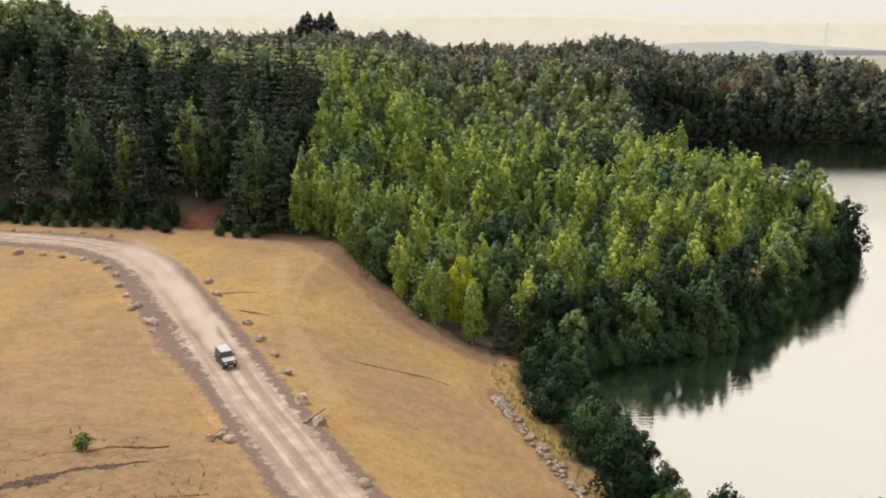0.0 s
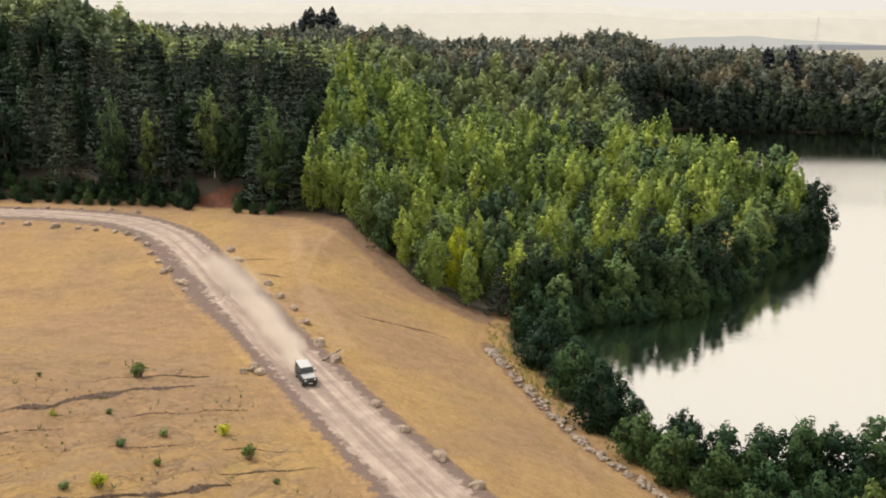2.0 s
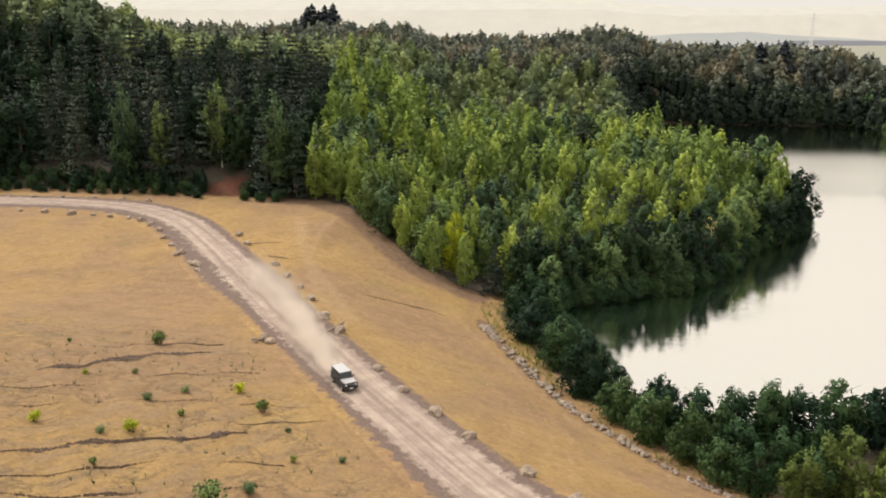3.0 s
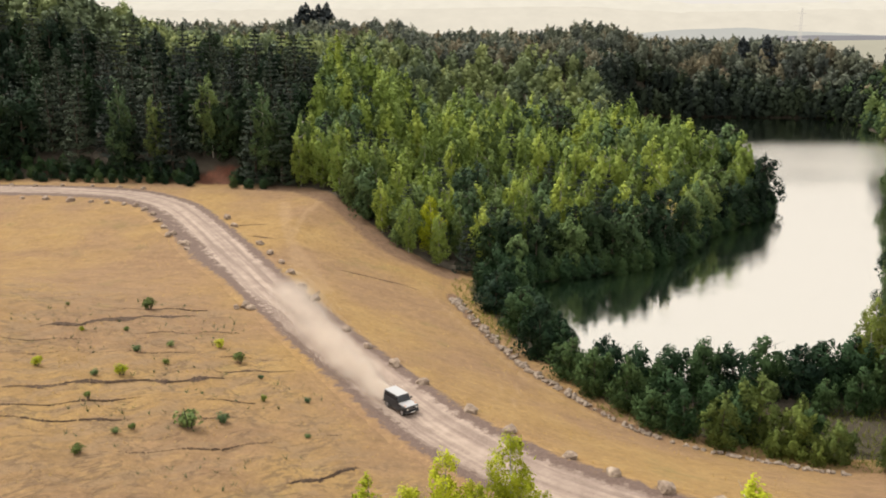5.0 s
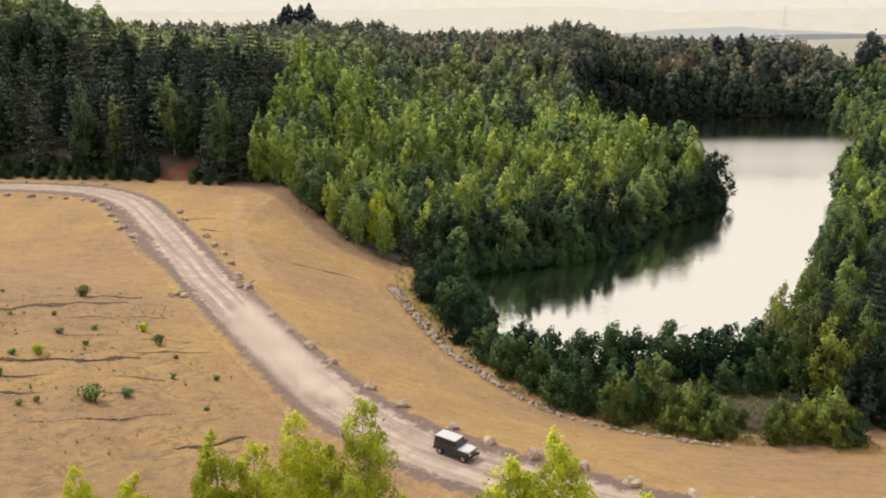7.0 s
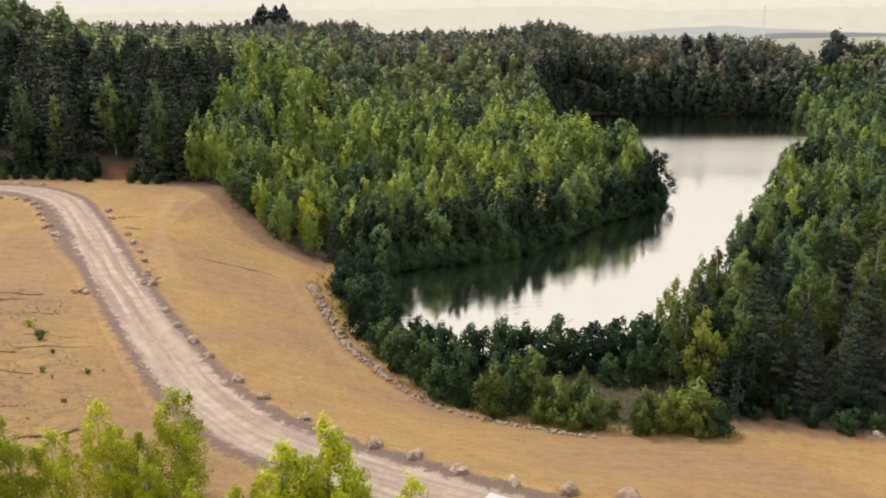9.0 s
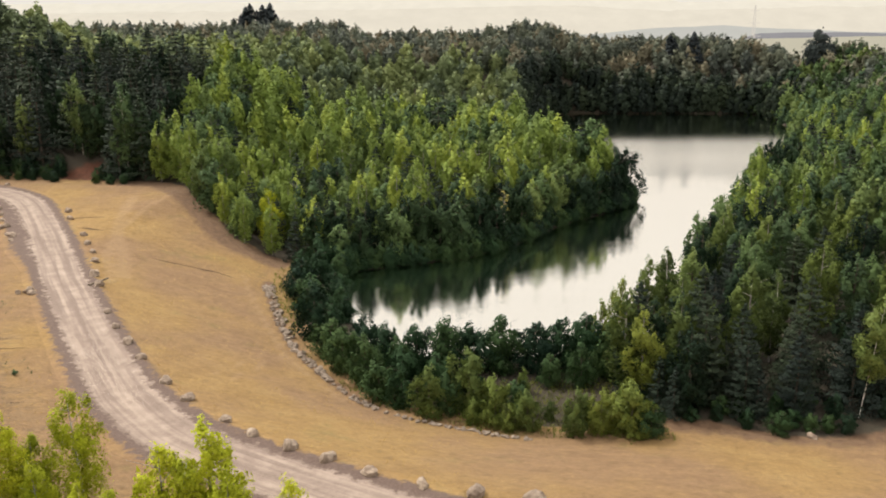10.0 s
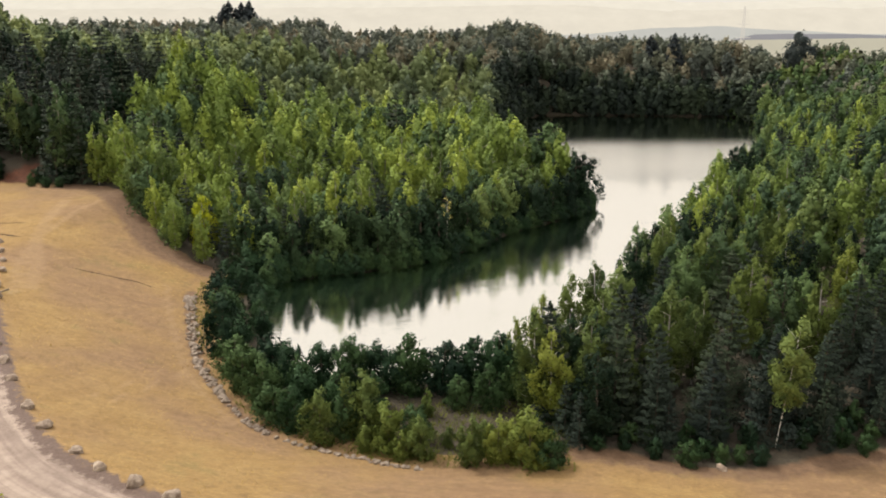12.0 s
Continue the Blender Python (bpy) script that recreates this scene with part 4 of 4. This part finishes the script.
# ---- stones ----
def stone_mesh(seed, flat=0.9, facets=2):
    bm = bmesh.new()
    bmesh.ops.create_icosphere(bm, subdivisions=facets, radius=0.5)
    off = Vector((seed * 3.1, seed * 1.7, seed * 0.9))
    for v in bm.verts:
        d = v.co.normalized()
        k = 1 + 0.34 * noise.noise(d * 1.5 + off) + 0.16 * noise.noise(d * 3.7 + off)
        v.co = Vector((d.x * 0.62 * k, d.y * 0.46 * k, d.z * flat * 0.55 * k))
        v.co.z = max(v.co.z, -0.2)
    me = bpy.data.meshes.new("boulder")
    bm.to_mesh(me)
    bm.free()
    return me


BOULDERS = [stone_mesh(i) for i in range(6)]
for b_mesh in BOULDERS:
    b_mesh.materials.append(STONE)
PEBBLES = [stone_mesh(20 + i, 0.8, 1) for i in range(6)]
for b_mesh in PEBBLES:
    b_mesh.materials.append(STONE_BANK)
sr = random.Random(5)


def boulder(x, y, size, label, group):
    ob = new("boulder", BOULDERS[sr.randrange(6)])
    s = size * sr.uniform(0.85, 1.15)
    ob.matrix_basis = pose(x, y, z_at(x, y) + 0.13 * s, 0, 0, sr.uniform(0, 360)) @ Matrix.Diagonal((s, s, s * sr.uniform(0.85, 1.15), 1))
    return tagged(ob, label, "boulder", group)


RIGHT_ROCKS = [(-39.2, 136.3), (-36.4, 130.2), (-28.8, 118.4), (-25.6, 112.5), (-22.6, 107.3), (-20.0, 101.7), (-16.7, 93.1), (-13.8, 87.6), (-7.4, 74.7), (-3.9, 68.2),
               (0.0, 62.3), (3.7, 56.8), (9.2, 49.4), (13.2, 44.6), (18.9, 39.2), (22.6, 35.9), (27.0, 33.0), (31.2, 30.6), (35.6, 27.8), (40.7, 25.6), (45.6, 24.1), (51.0, 23.0)]
LEFT_ROCKS = [(-90.8, 154.1), (-85.0, 153.3), (-78.6, 151.4), (-73.6, 150.6), (-69.6, 149.6), (-65.2, 147.9), (-61.7, 146.0), (-58.8, 143.0), (-55.7, 138.9), (-53.0, 133.6),
              (-50.2, 128.9), (-47.7, 123.5), (-47.0, 124.6), (-43.9, 118.6), (-42.6, 117.6), (-41.5, 114.8), (-24.9, 83.1), (-24.0, 85.2), (-22.7, 83.1), (-23.8, 83.9)]
FAR_ROCKS = [(-94.3, 168.0), (-87.7, 168.4), (-80.2, 168.0), (-73.0, 166.5), (-66.5, 164.5), (-100.5, 169.0)]
for x, y in RIGHT_ROCKS:
    boulder(x, y, sr.uniform(1.2, 1.75), "pale grey-brown boulder lining the gravel track", "boulders beside the track")
for x, y in LEFT_ROCKS:
    boulder(x, y, sr.uniform(0.95, 1.5), "weathered brown boulder on the field edge of the track", "boulders on the field edge")
for x, y in FAR_ROCKS:
    boulder(x, y, 1.2, "small boulder below the wooded slope", "boulders below the wood")
boulder(89.4, 52.4, 1.0, "whitish boulder on the sand by the trees", "boulders on the sand")


def stone_bank():
    """Loose stones that shore up the foot of the meadow."""
    bank = tagged(new("stone_bank"), "curving bank of loose pale stones below the meadow", "stone bank")
    line = spline(LOWER[2:8], 30)
    r = random.Random(9)
    n = len(line) - 1
    for i in range(295):
        u = r.random() ** 1.45
        x, y = line[int(u * n)]
        a, b = line[max(int(u * n) - 1, 0)], line[min(int(u * n) + 1, n)]
        tx, ty = b[0] - a[0], b[1] - a[1]
        ln = math.hypot(tx, ty)
        wide = 0.9 * max(0.0, 1 - 1.6 * u) + 0.3
        d = 0.4 + r.uniform(-0.5, 1) * wide
        px, py = x - ty / ln * d + r.uniform(-0.3, 0.3), y + tx / ln * d + r.uniform(-0.3, 0.3)
        s = r.uniform(0.5, 1.1) * (1.0 if u < 0.5 else 0.72)
        ob = new("stone", PEBBLES[r.randrange(6)])
        ob.parent = bank
        ob.matrix_basis = pose(px, py, z_at(px, py) + 0.14 * s, r.uniform(-20, 20), r.uniform(-20, 20), r.uniform(0, 360)) @ Matrix.Diagonal((s, s, s, 1))
    return bank


stone_bank()


# ---- meadow details ----
def scar(points, width, label):
    """An eroded step across the slope: a ragged line of bare clods."""
    line = spline(points, 40)
    r = random.Random(int(points[0][0] * 10))
    verts, faces = [], []
    for i, (x, y) in enumerate(line):
        edge = min(1.0, 0.2 + 5 * min(i, len(line) - 1 - i) / len(line))
        w = width * max(0.0, 0.55 + 0.9 * noise.noise((x * 0.4, y * 0.4, 2))) * edge
        for _ in range(4):
            px, py = x + r.gauss(0, 0.12) + 0.5 * noise.noise((x * 0.3, y * 0.3, 9)), y + r.gauss(0, w * 0.6)
            k, s, z = len(verts), max(0.08, w * r.uniform(0.4, 1.0)), z_at(px, py)
            for j in range(5):
                a = j * 1.2566 + r.uniform(-0.3, 0.3)
                verts.append((px + s * 1.2 * math.cos(a), py + s * math.sin(a), z - 0.06))
            verts.append((px + r.uniform(-0.3, 0.3) * s, py + r.uniform(-0.1, 0.5) * s, z + 0.06 + s * r.uniform(0.2, 0.5)))
            faces += [(k + j, k + (j + 1) % 5, k + 5) for j in range(5)]
    ob = from_arrays("soil_scar", verts, faces, SOIL, smooth_=False, kind="stuff")
    return tagged(ob, label, "eroded bank", "soil scars on the slope")


scar([(-42.1, 58.4), (-39.1, 62.5), (-36.1, 67.6), (-32.9, 72.0), (-28.6, 75.5)], 0.7, "dark eroded furrow across the dry slope")
scar([(-36.5, 38.5), (-32.9, 41.7), (-29.2, 45.2), (-24.6, 47.8), (-21.0, 50.6), (-19.0, 52.3)], 0.42, "dark eroded furrow across the dry slope")
scar([(-7.0, 28.2), (-5.1, 30.1), (-3.4, 32.4), (-1.2, 34.0)], 0.3, "short dark furrow near the track")
for line, wide in (([(-43.6, 52.0), (-37.7, 55.6), (-31.9, 62.9), (-21.8, 70.9)], 0.17), ([(-33.5, 31.9), (-27.1, 34.5), (-20.7, 38.8), (-14.2, 41.2)], 0.2), ([(-46, 47), (-40.0, 48.5), (-28.3, 56.6), (-14.1, 62.0)], 0.14),
                   ([(-29.7, 24.4), (-22.4, 28.8), (-14.0, 33.9), (-4.6, 41.9)], 0.15), ([(-20.1, 54.0), (-16.4, 56.0), (-12.3, 59.0)], 0.2), ([(-40.2, 69.9), (-35.3, 76.1), (-28.3, 80.3)], 0.2),
                   ([(-37, 33), (-31, 37.0), (-24.0, 42.5), (-14.0, 46.5)], 0.16), ([(-13.8, 112.5), (-7.5, 113.7), (-1.8, 114.9), (2.3, 113.8)], 0.18), ([(-35.5, 131.0), (-32, 131.6), (-28.7, 131.2)], 0.2), ([(-31, 123.5), (-28.6, 122.6), (-26.0, 121.5)], 0.18)):
    scar(line, wide, "thin crumbling furrow in the dry grass")

SHRUB_KINDS = [tagged(make_bush("shrub", 600 + i, 1.0, 1.15, m, 12, 26, 0.075), lab, "shrub", g) for i, (m, lab, g) in enumerate((
    (LEAF_YOUNG, "small yellow-green shrub on the dry slope", "bright shrubs on the slope"),
    (LEAF_OLIVE, "small mid-green shrub on the dry slope", "green shrubs on the slope"),
    (LEAF_BROAD, "dark green shrub on the dry slope", "dark shrubs on the slope")))]
for x, y, k, s in ((-35.6, 76.6, 1, 2.3), (-18.5, 58.1, 1, 1.9), (-22.1, 62.8, 0, 1.5), (-36.9, 46.3, 0, 1.4), (-28.6, 47.6, 0, 1.7), (-31.0, 46.3, 2, 1.0), (-29.9, 55.8, 2, 1.2),
                   (-27.2, 59.7, 2, 1.1), (-18.4, 37.1, 2, 2.7), (-15.8, 39.6, 2, 1.5), (-25.8, 53.5, 1, 1.0), (-33.5, 62.5, 1, 0.9), (-13.4, 47.5, 1, 0.9), (-9.0, 49.5, 2, 0.9),
                   (-15.0, 53.9, 2, 0.8), (-28.9, 39.6, 1, 0.9), (-24.9, 27.7, 1, 1.3), (-23.7, 32.9, 2, 0.9), (-22.8, 34.6, 1, 0.9), (-7.3, 39.2, 2, 0.8), (-38, 60, 0, 0.8), (-44, 70, 1, 0.7)):
    planter.put(SHRUB_KINDS[k], x, y, scale=s * 0.85)


def tufts(name, label, material, spots, size):
    v, f = [], []
    r = random.Random(3)
    for x, y in spots:
        z = z_at(x, y)
        s = size * r.uniform(0.5, 1.5)
        for j in range(5):
            a = r.uniform(0, 6.28)
            k = len(v)
            c, d = math.cos(a), math.sin(a)
            v += [(x + c * 0.12 * s - d * 0.07 * s, y + d * 0.12 * s + c * 0.07 * s, z - 0.03), (x + c * 0.12 * s + d * 0.07 * s, y + d * 0.12 * s - c * 0.07 * s, z - 0.03),
                  (x + c * s * 0.75, y + d * s * 0.75, z + s * r.uniform(0.5, 1))]
            f.append((k, k + 1, k + 2))
    ob = from_arrays(name, v, f, material, label, "stuff", False)
    return tagged(ob, category="grass")


GRASS_DRY = mat_leaf("grass_dry", (0.30, 0.2, 0.07), (0.46, 0.33, 0.13), (0.55, 0.42, 0.18), 0.2)
GRASS_GREEN = mat_leaf("grass_green", (0.13, 0.15, 0.03), (0.24, 0.24, 0.06), (0.35, 0.32, 0.1), 0.3)
tufts("dry_grass", "dry tussocks dotted over the slope", GRASS_DRY,
      scatter(41, -75, 45, 20, 125, 0.5, lambda x, y: abs(road_side(x, y)) > 6 and noise.noise((x * 0.12, y * 0.12, 1)) > -0.1, 2600), 0.28)
tufts("green_weeds", "sparse green weeds on the slope", LEAF_ALDER,
      scatter(42, -48, -6, 24, 82, 1.2, lambda x, y: road_side(x, y) < -8 and noise.noise((x * 0.1, y * 0.2, 7)) > 0.12, 240), 0.45)
tufts("rank_grass", "yellow-green rank grass among the saplings", GRASS_GREEN,
      scatter(43, 8, 72, 50, 128, 0.45, lambda x, y: 1.5 < bank_side(x, y) and in_lake(x, y) < 0 and (y < 70 or x < 18), 1500), 0.7)


def fallen_log():
    log = tagged(new("log"), "grey fallen log leaning on a boulder", "log")
    a, b = (-15.4, 87.4), (-13.6, 91.2)
    za, zb = z_at(*a), z_at(*b)
    bm = bmesh.new()
    pa, pb = Vector((0, 0, 0.12)), Vector((b[0] - a[0], b[1] - a[1], zb - za + 0.75))
    tube(bm, pa, pa.lerp(pb, 0.5), 0.2, 0.17, 9)
    tube(bm, pa.lerp(pb, 0.5), pb, 0.17, 0.13, 9)
    part("stem", bm, WOOD, log)
    bm = bmesh.new()
    tube(bm, pa.lerp(pb, 0.6), pa.lerp(pb, 0.75) + Vector((0.5, 0, 0.35)), 0.06, 0.02, 6)
    part("branch", bm, WOOD, log)
    log.matrix_basis = pose(a[0], a[1], za)
    return log


fallen_log()


def dead_tree():
    t = tagged(new("dead_tree"), "thin pale dying birch with sparse yellow leaves", "tree")
    bm = bmesh.new()
    tube(bm, (0, 0, -0.5), (0.1, 0, 6), 0.14, 0.09, 7)
    tube(bm, (0.1, 0, 6), (0.2, 0.1, 12), 0.09, 0.02, 7)
    part("trunk", bm, BARK_BIRCH, t)
    bm = bmesh.new()
    for i in range(9):
        a, z = i * 2.4, 5 + i * 0.75
        tube(bm, (0.1, 0, z), (1.0 * math.cos(a), 1.0 * math.sin(a), z + 0.9), 0.035, 0.01, 5)
    part("limb", bm, BARK_BIRCH, t)
    fo = Foliage(4)
    for i in range(7):
        a, z = i * 2.4, 8 + i * 0.65
        fo.lump((0.8 * math.cos(a), 0.8 * math.sin(a), z), 0.5, 0.5, 16, 0.17)
    c = new("crown", fo.mesh("crown", LEAF_DEAD))
    c.parent = t
    t.matrix_basis = pose(56.8, 147.6, z_at(56.8, 147.6))
    return t



dead_tree()


# ---- the off-road car ----
def block(bm, x0, x1, y0, y1, z0, z1, fx=0.0, rx=0.0, side=0.0):
    """A block; fx and rx lean the top's front and rear inwards, side narrows the top."""
    pts = [(x0, y0, z0), (x1, y0, z0), (x1, y1, z0), (x0, y1, z0),
           (x0 + rx, y0 + side, z1), (x1 - fx, y0 + side, z1), (x1 - fx, y1 - side, z1), (x0 + rx, y1 - side, z1)]
    vs = [bm.verts.new(p) for p in pts]
    for q in ((3, 2, 1, 0), (4, 5, 6, 7), (0, 1, 5, 4), (1, 2, 6, 5), (2, 3, 7, 6), (3, 0, 4, 7)):
        bm.faces.new([vs[i] for i in q])


def rounded(bm, w):
    bmesh.ops.bevel(bm, geom=list(bm.edges), offset=w, segments=2, profile=0.6, affect="EDGES")
    return bm


def disc(bm, cx, cy, cz, r, w, axis="Y", sides=24, inner=0.0):
    m = {"Y": Euler((radians(90), 0, 0)), "X": Euler((0, radians(90), 0))}[axis].to_matrix().to_4x4()
    bmesh.ops.create_cone(bm, cap_ends=True, segments=sides, radius1=r, radius2=r * (1 - inner), depth=w, matrix=Matrix.Translation((cx, cy, cz)) @ m)


def shape(*blocks, bevel=0.03):
    bm = bmesh.new()
    for b in blocks:
        sub = bmesh.new()
        block(sub, *b)
        rounded(sub, bevel)
        me = bpy.data.meshes.new("tmp")
        sub.to_mesh(me)
        sub.free()
        bm.from_mesh(me)
        bpy.data.meshes.remove(me)
    return bm


WHEELS = []


def build_car():
    car = tagged(new("off_road_car"), "boxy dark off-road car with pale silver roof and bonnet", "car")
    body = part("body", shape((-2.16, 2.1, -0.86, 0.86, 0.55, 1.16), (-2.16, 0.62, -0.85, 0.85, 1.1, 1.3)), GRAPHITE, car)
    part("bonnet", shape((0.62, 2.08, -0.80, 0.80, 1.12, 1.24, 0.06, 0, 0.03)), PAINT, car, "pale silver bonnet")
    cabin = part("cabin", shape((-2.14, 0.72, -0.83, 0.83, 1.26, 1.88, 0.32, 0.06, 0.09)), GRAPHITE, car)
    part("roof", shape((-2.06, 0.40, -0.73, 0.73, 1.86, 1.96), bevel=0.035), PAINT, car, "pale silver roof")
    part("windscreen", shape((0.66, 0.735, -0.72, 0.72, 1.32, 1.82, 0.33, -0.24, 0.07), bevel=0.01), GLASS, car)
    part("rear_window", shape((-2.16, -2.1, -0.6, 0.6, 1.38, 1.78, -0.05, 0.04, 0.04), bevel=0.01), GLASS, car)
    for s in (-1, 1):
        for x0, x1 in ((-1.98, -1.2), (-1.12, -0.36), (-0.28, 0.42)):
            part("side_window", shape((x0, x1, s * 0.80 - 0.03, s * 0.80 + 0.03, 1.36, 1.8, 0.05, 0.02, 0.0), bevel=0.008), GLASS, car)
        for x0, x1 in ((-1.14, -0.34), (-0.30, 0.58)):
            d = part("door", shape((x0, x1, s * 0.858 - 0.012, s * 0.858 + 0.012, 0.62, 1.29), bevel=0.008), GRAPHITE, car)
            part("door_handle", shape((x0 + 0.06, x0 + 0.2, s * 0.885 - 0.015, s * 0.885 + 0.015, 1.16, 1.2), bevel=0.006), BLACK, d)
        part("sill", shape((-1.1, 0.95, s * 0.88 - 0.07, s * 0.88 + 0.07, 0.42, 0.5), bevel=0.015), BLACK, car)
        part("rubbing_strip", shape((-2.1, 2.0, s * 0.872 - 0.012, s * 0.872 + 0.012, 0.92, 0.99), bevel=0.005), BLACK, car)
        mirror = part("mirror", shape((0.52, 0.66, s * 1.0 - 0.12, s * 1.0 + 0.1, 1.32, 1.52), bevel=0.02), BLACK, car)
        head = bmesh.new()
        disc(head, 2.12, s * 0.6, 0.93, 0.12, 0.06, "X")
        part("headlight", head, LAMP_GLASS, car)
        part("indicator", shape((1.72, 1.9, s * 0.68 - 0.06, s * 0.68 + 0.06, 1.22, 1.29), bevel=0.015), AMBER_LENS, car)
        part("tail_light", shape((-2.2, -2.14, s * 0.72 - 0.09, s * 0.72 + 0.09, 0.72, 0.9), bevel=0.01), RED_LENS, car)
        for x in (-1.43, 1.42):
            part("wheel_arch", shape((x - 0.53, x + 0.53, s * 0.86 - 0.09, s * 0.86 + 0.09, 0.62, 0.9, 0.16, 0.16), bevel=0.04), BLACK, car)
    part("grille", shape((2.07, 2.13, -0.46, 0.46, 0.78, 1.1), bevel=0.012), BLACK, car)
    for k in range(3):
        part("grille_bar", shape((2.11, 2.145, -0.44, 0.44, 0.83 + 0.09 * k, 0.85 + 0.09 * k), bevel=0.005), RIM, car)
    part("front_bumper", shape((2.02, 2.3, -0.86, 0.86, 0.46, 0.68), bevel=0.05), BLACK, car)
    part("rear_bumper", shape((-2.3, -2.1, -0.86, 0.86, 0.46, 0.64), bevel=0.04), BLACK, car)
    part("number_plate", shape((2.295, 2.315, -0.26, 0.26, 0.51, 0.62), bevel=0.004), PLATE, car)
    spare = bmesh.new()
    disc(spare, -2.28, 0.05, 1.08, 0.37, 0.22, "X", 28, 0.08)
    part("spare_wheel_cover", spare, BLACK, car)
    for x in (-1.43, 1.42):
        for s in (-1, 1):
            hub = new("wheel")
            hub.parent = car
            tyre = bmesh.new()
            disc(tyre, 0, 0, 0, 0.39, 0.25, "Y", 28)
            rounded(tyre, 0.02)
            part("tyre", tyre, RUBBER, hub)
            rim = bmesh.new()
            disc(rim, 0, s * 0.125, 0, 0.23, 0.03, "Y", 20, 0.1)
            for k in range(5):
                a = k * math.tau / 5
                sub = bmesh.ops.create_cube(rim, size=1, matrix=Matrix.Translation((0.13 * math.cos(a), s * 0.145, 0.13 * math.sin(a))) @ Euler((0, -a, 0)).to_matrix().to_4x4() @ Matrix.Diagonal((0.2, 0.03, 0.06, 1)))
            part("rim", rim, RIM, hub)
            hub.matrix_basis = pose(x, s * 0.77, 0.39)
            WHEELS.append((hub, x, s * 0.77))
    return car


CAR = build_car()

# where the car is, by time
TRACK = [(-5.0, -73.0, 160.0), (-4.0, -62.0, 153.0), (-3.0, -52.5, 142.5), (-2.0, -43.5, 129.0), (-1.0, -35.2, 116.5), (0.0, -28.3, 103.8), (0.5, -25.0, 98.4), (1.0, -21.8, 92.6), (1.5, -19.1, 86.9),
         (2.0, -16.7, 81.1), (2.5, -14.1, 75.4), (3.0, -11.2, 69.4), (3.2, -9.8, 67.2), (4.8, -0.2, 51.8), (5.0, 1.3, 49.7), (5.5, 5.3, 45.4),
         (6.0, 9.8, 41.0), (6.5, 14.4, 37.0), (6.8, 17.2, 34.8), (7.2, 21.0, 32.0), (8.0, 28.8, 26.6), (8.8, 37.2, 20.6), (9.0, 39.4, 19.2), (10.0, 52.0, 12.0), (12.0, 84.0, 0.5)]


def car_place(t):
    """Place and heading on the track, smooth in time."""
    T = np.array([q[0] for q in TRACK])
    w = np.exp(-0.5 * ((np.linspace(-0.6, 0.6, 13)) / 0.28) ** 2)
    w /= w.sum()

    def at(u):
        uu = u + np.linspace(-0.6, 0.6, 13)
        return float((np.interp(uu, T, [q[1] for q in TRACK]) * w).sum()), float((np.interp(uu, T, [q[2] for q in TRACK]) * w).sum())
    x, y = at(t)
    a, b = at(t - 0.15), at(t + 0.15)
    return x, y, math.degrees(math.atan2(b[1] - a[1], b[0] - a[0])), math.hypot(b[0] - a[0], b[1] - a[1]) / 0.3


# ---- dust thrown up behind the car ----
def dust_mesh(seed, rad, tall, count, size):
    r = random.Random(seed)
    v, f = [], []
    for _ in range(count):
        p = Vector((r.gauss(0, rad), r.gauss(0, rad), abs(r.gauss(0, tall))))
        q = Euler((r.uniform(0, 6), r.uniform(0, 6), r.uniform(0, 6))).to_quaternion()
        s = size * r.uniform(0.6, 1.3)
        k = len(v)
        v += [tuple(p + q @ Vector(c)) for c in ((-s, -s * 0.6, 0), (s, -s * 0.5, 0), (0, s, 0))]
        f.append((k, k + 1, k + 2))
    me = bpy.data.meshes.new("dust_puff")
    me.from_pydata(v, [], f)
    me.materials.append(DUST)
    return me


DUST_MESHES = [dust_mesh(1, 0.6, 0.55, 7000, 0.025), dust_mesh(2, 0.85, 0.8, 8000, 0.025), dust_mesh(3, 1.1, 1.05, 7000, 0.025), dust_mesh(4, 1.4, 1.3, 5000, 0.025)]
PUFFS = []
for i in range(40):
    lag = 0.22 + 0.05 * i + 0.001 * i * i + sr.uniform(-0.05, 0.05)
    ob = new("dust_puff", DUST_MESHES[min(3, i // 9)])
    tagged(ob, "pale drifting puff of road dust behind the car", "dust", "dust behind the car", "stuff")
    PUFFS.append((ob, lag, sr.uniform(-0.9, 0.9) * min(1, lag) + 0.45 * lag, 0.05 + sr.uniform(0.1, 0.75) * min(1.6, lag)))


def motions():
    rows = []
    for k in range(25):
        t = k * 0.5
        x, y, h, _ = car_place(t)
        rows.append((t, pose(x, y, z_at(x, y) + 0.07, 0, 0, h)))
    walk(CAR, rows)
    turn, spins = 0.0, []
    for k in range(361):
        spins.append((k / 30, turn))
        turn += math.degrees(car_place(k / 30)[3] / 30 / 0.39)
    for hub, x, y in WHEELS:
        walk(hub, [(t, pose(x, y, 0.39, 0, a, 0)) for t, a in spins])
    for ob, lag, off, up in PUFFS:
        rows = []
        for k in range(25):
            t = k * 0.5
            late = max(0.0, t - 6.0)                    # on the firmer track no new dust rises: the last of it hangs and settles
            x, y, h, _ = car_place(t - 0.7 * late - lag)
            a = radians(h) + math.pi / 2
            px, py = x + math.cos(a) * off, y + math.sin(a) * off
            rows.append((t, pose(px, py, z_at(px, py) + up - 0.9 * late)))
        walk(ob, rows)


motions()
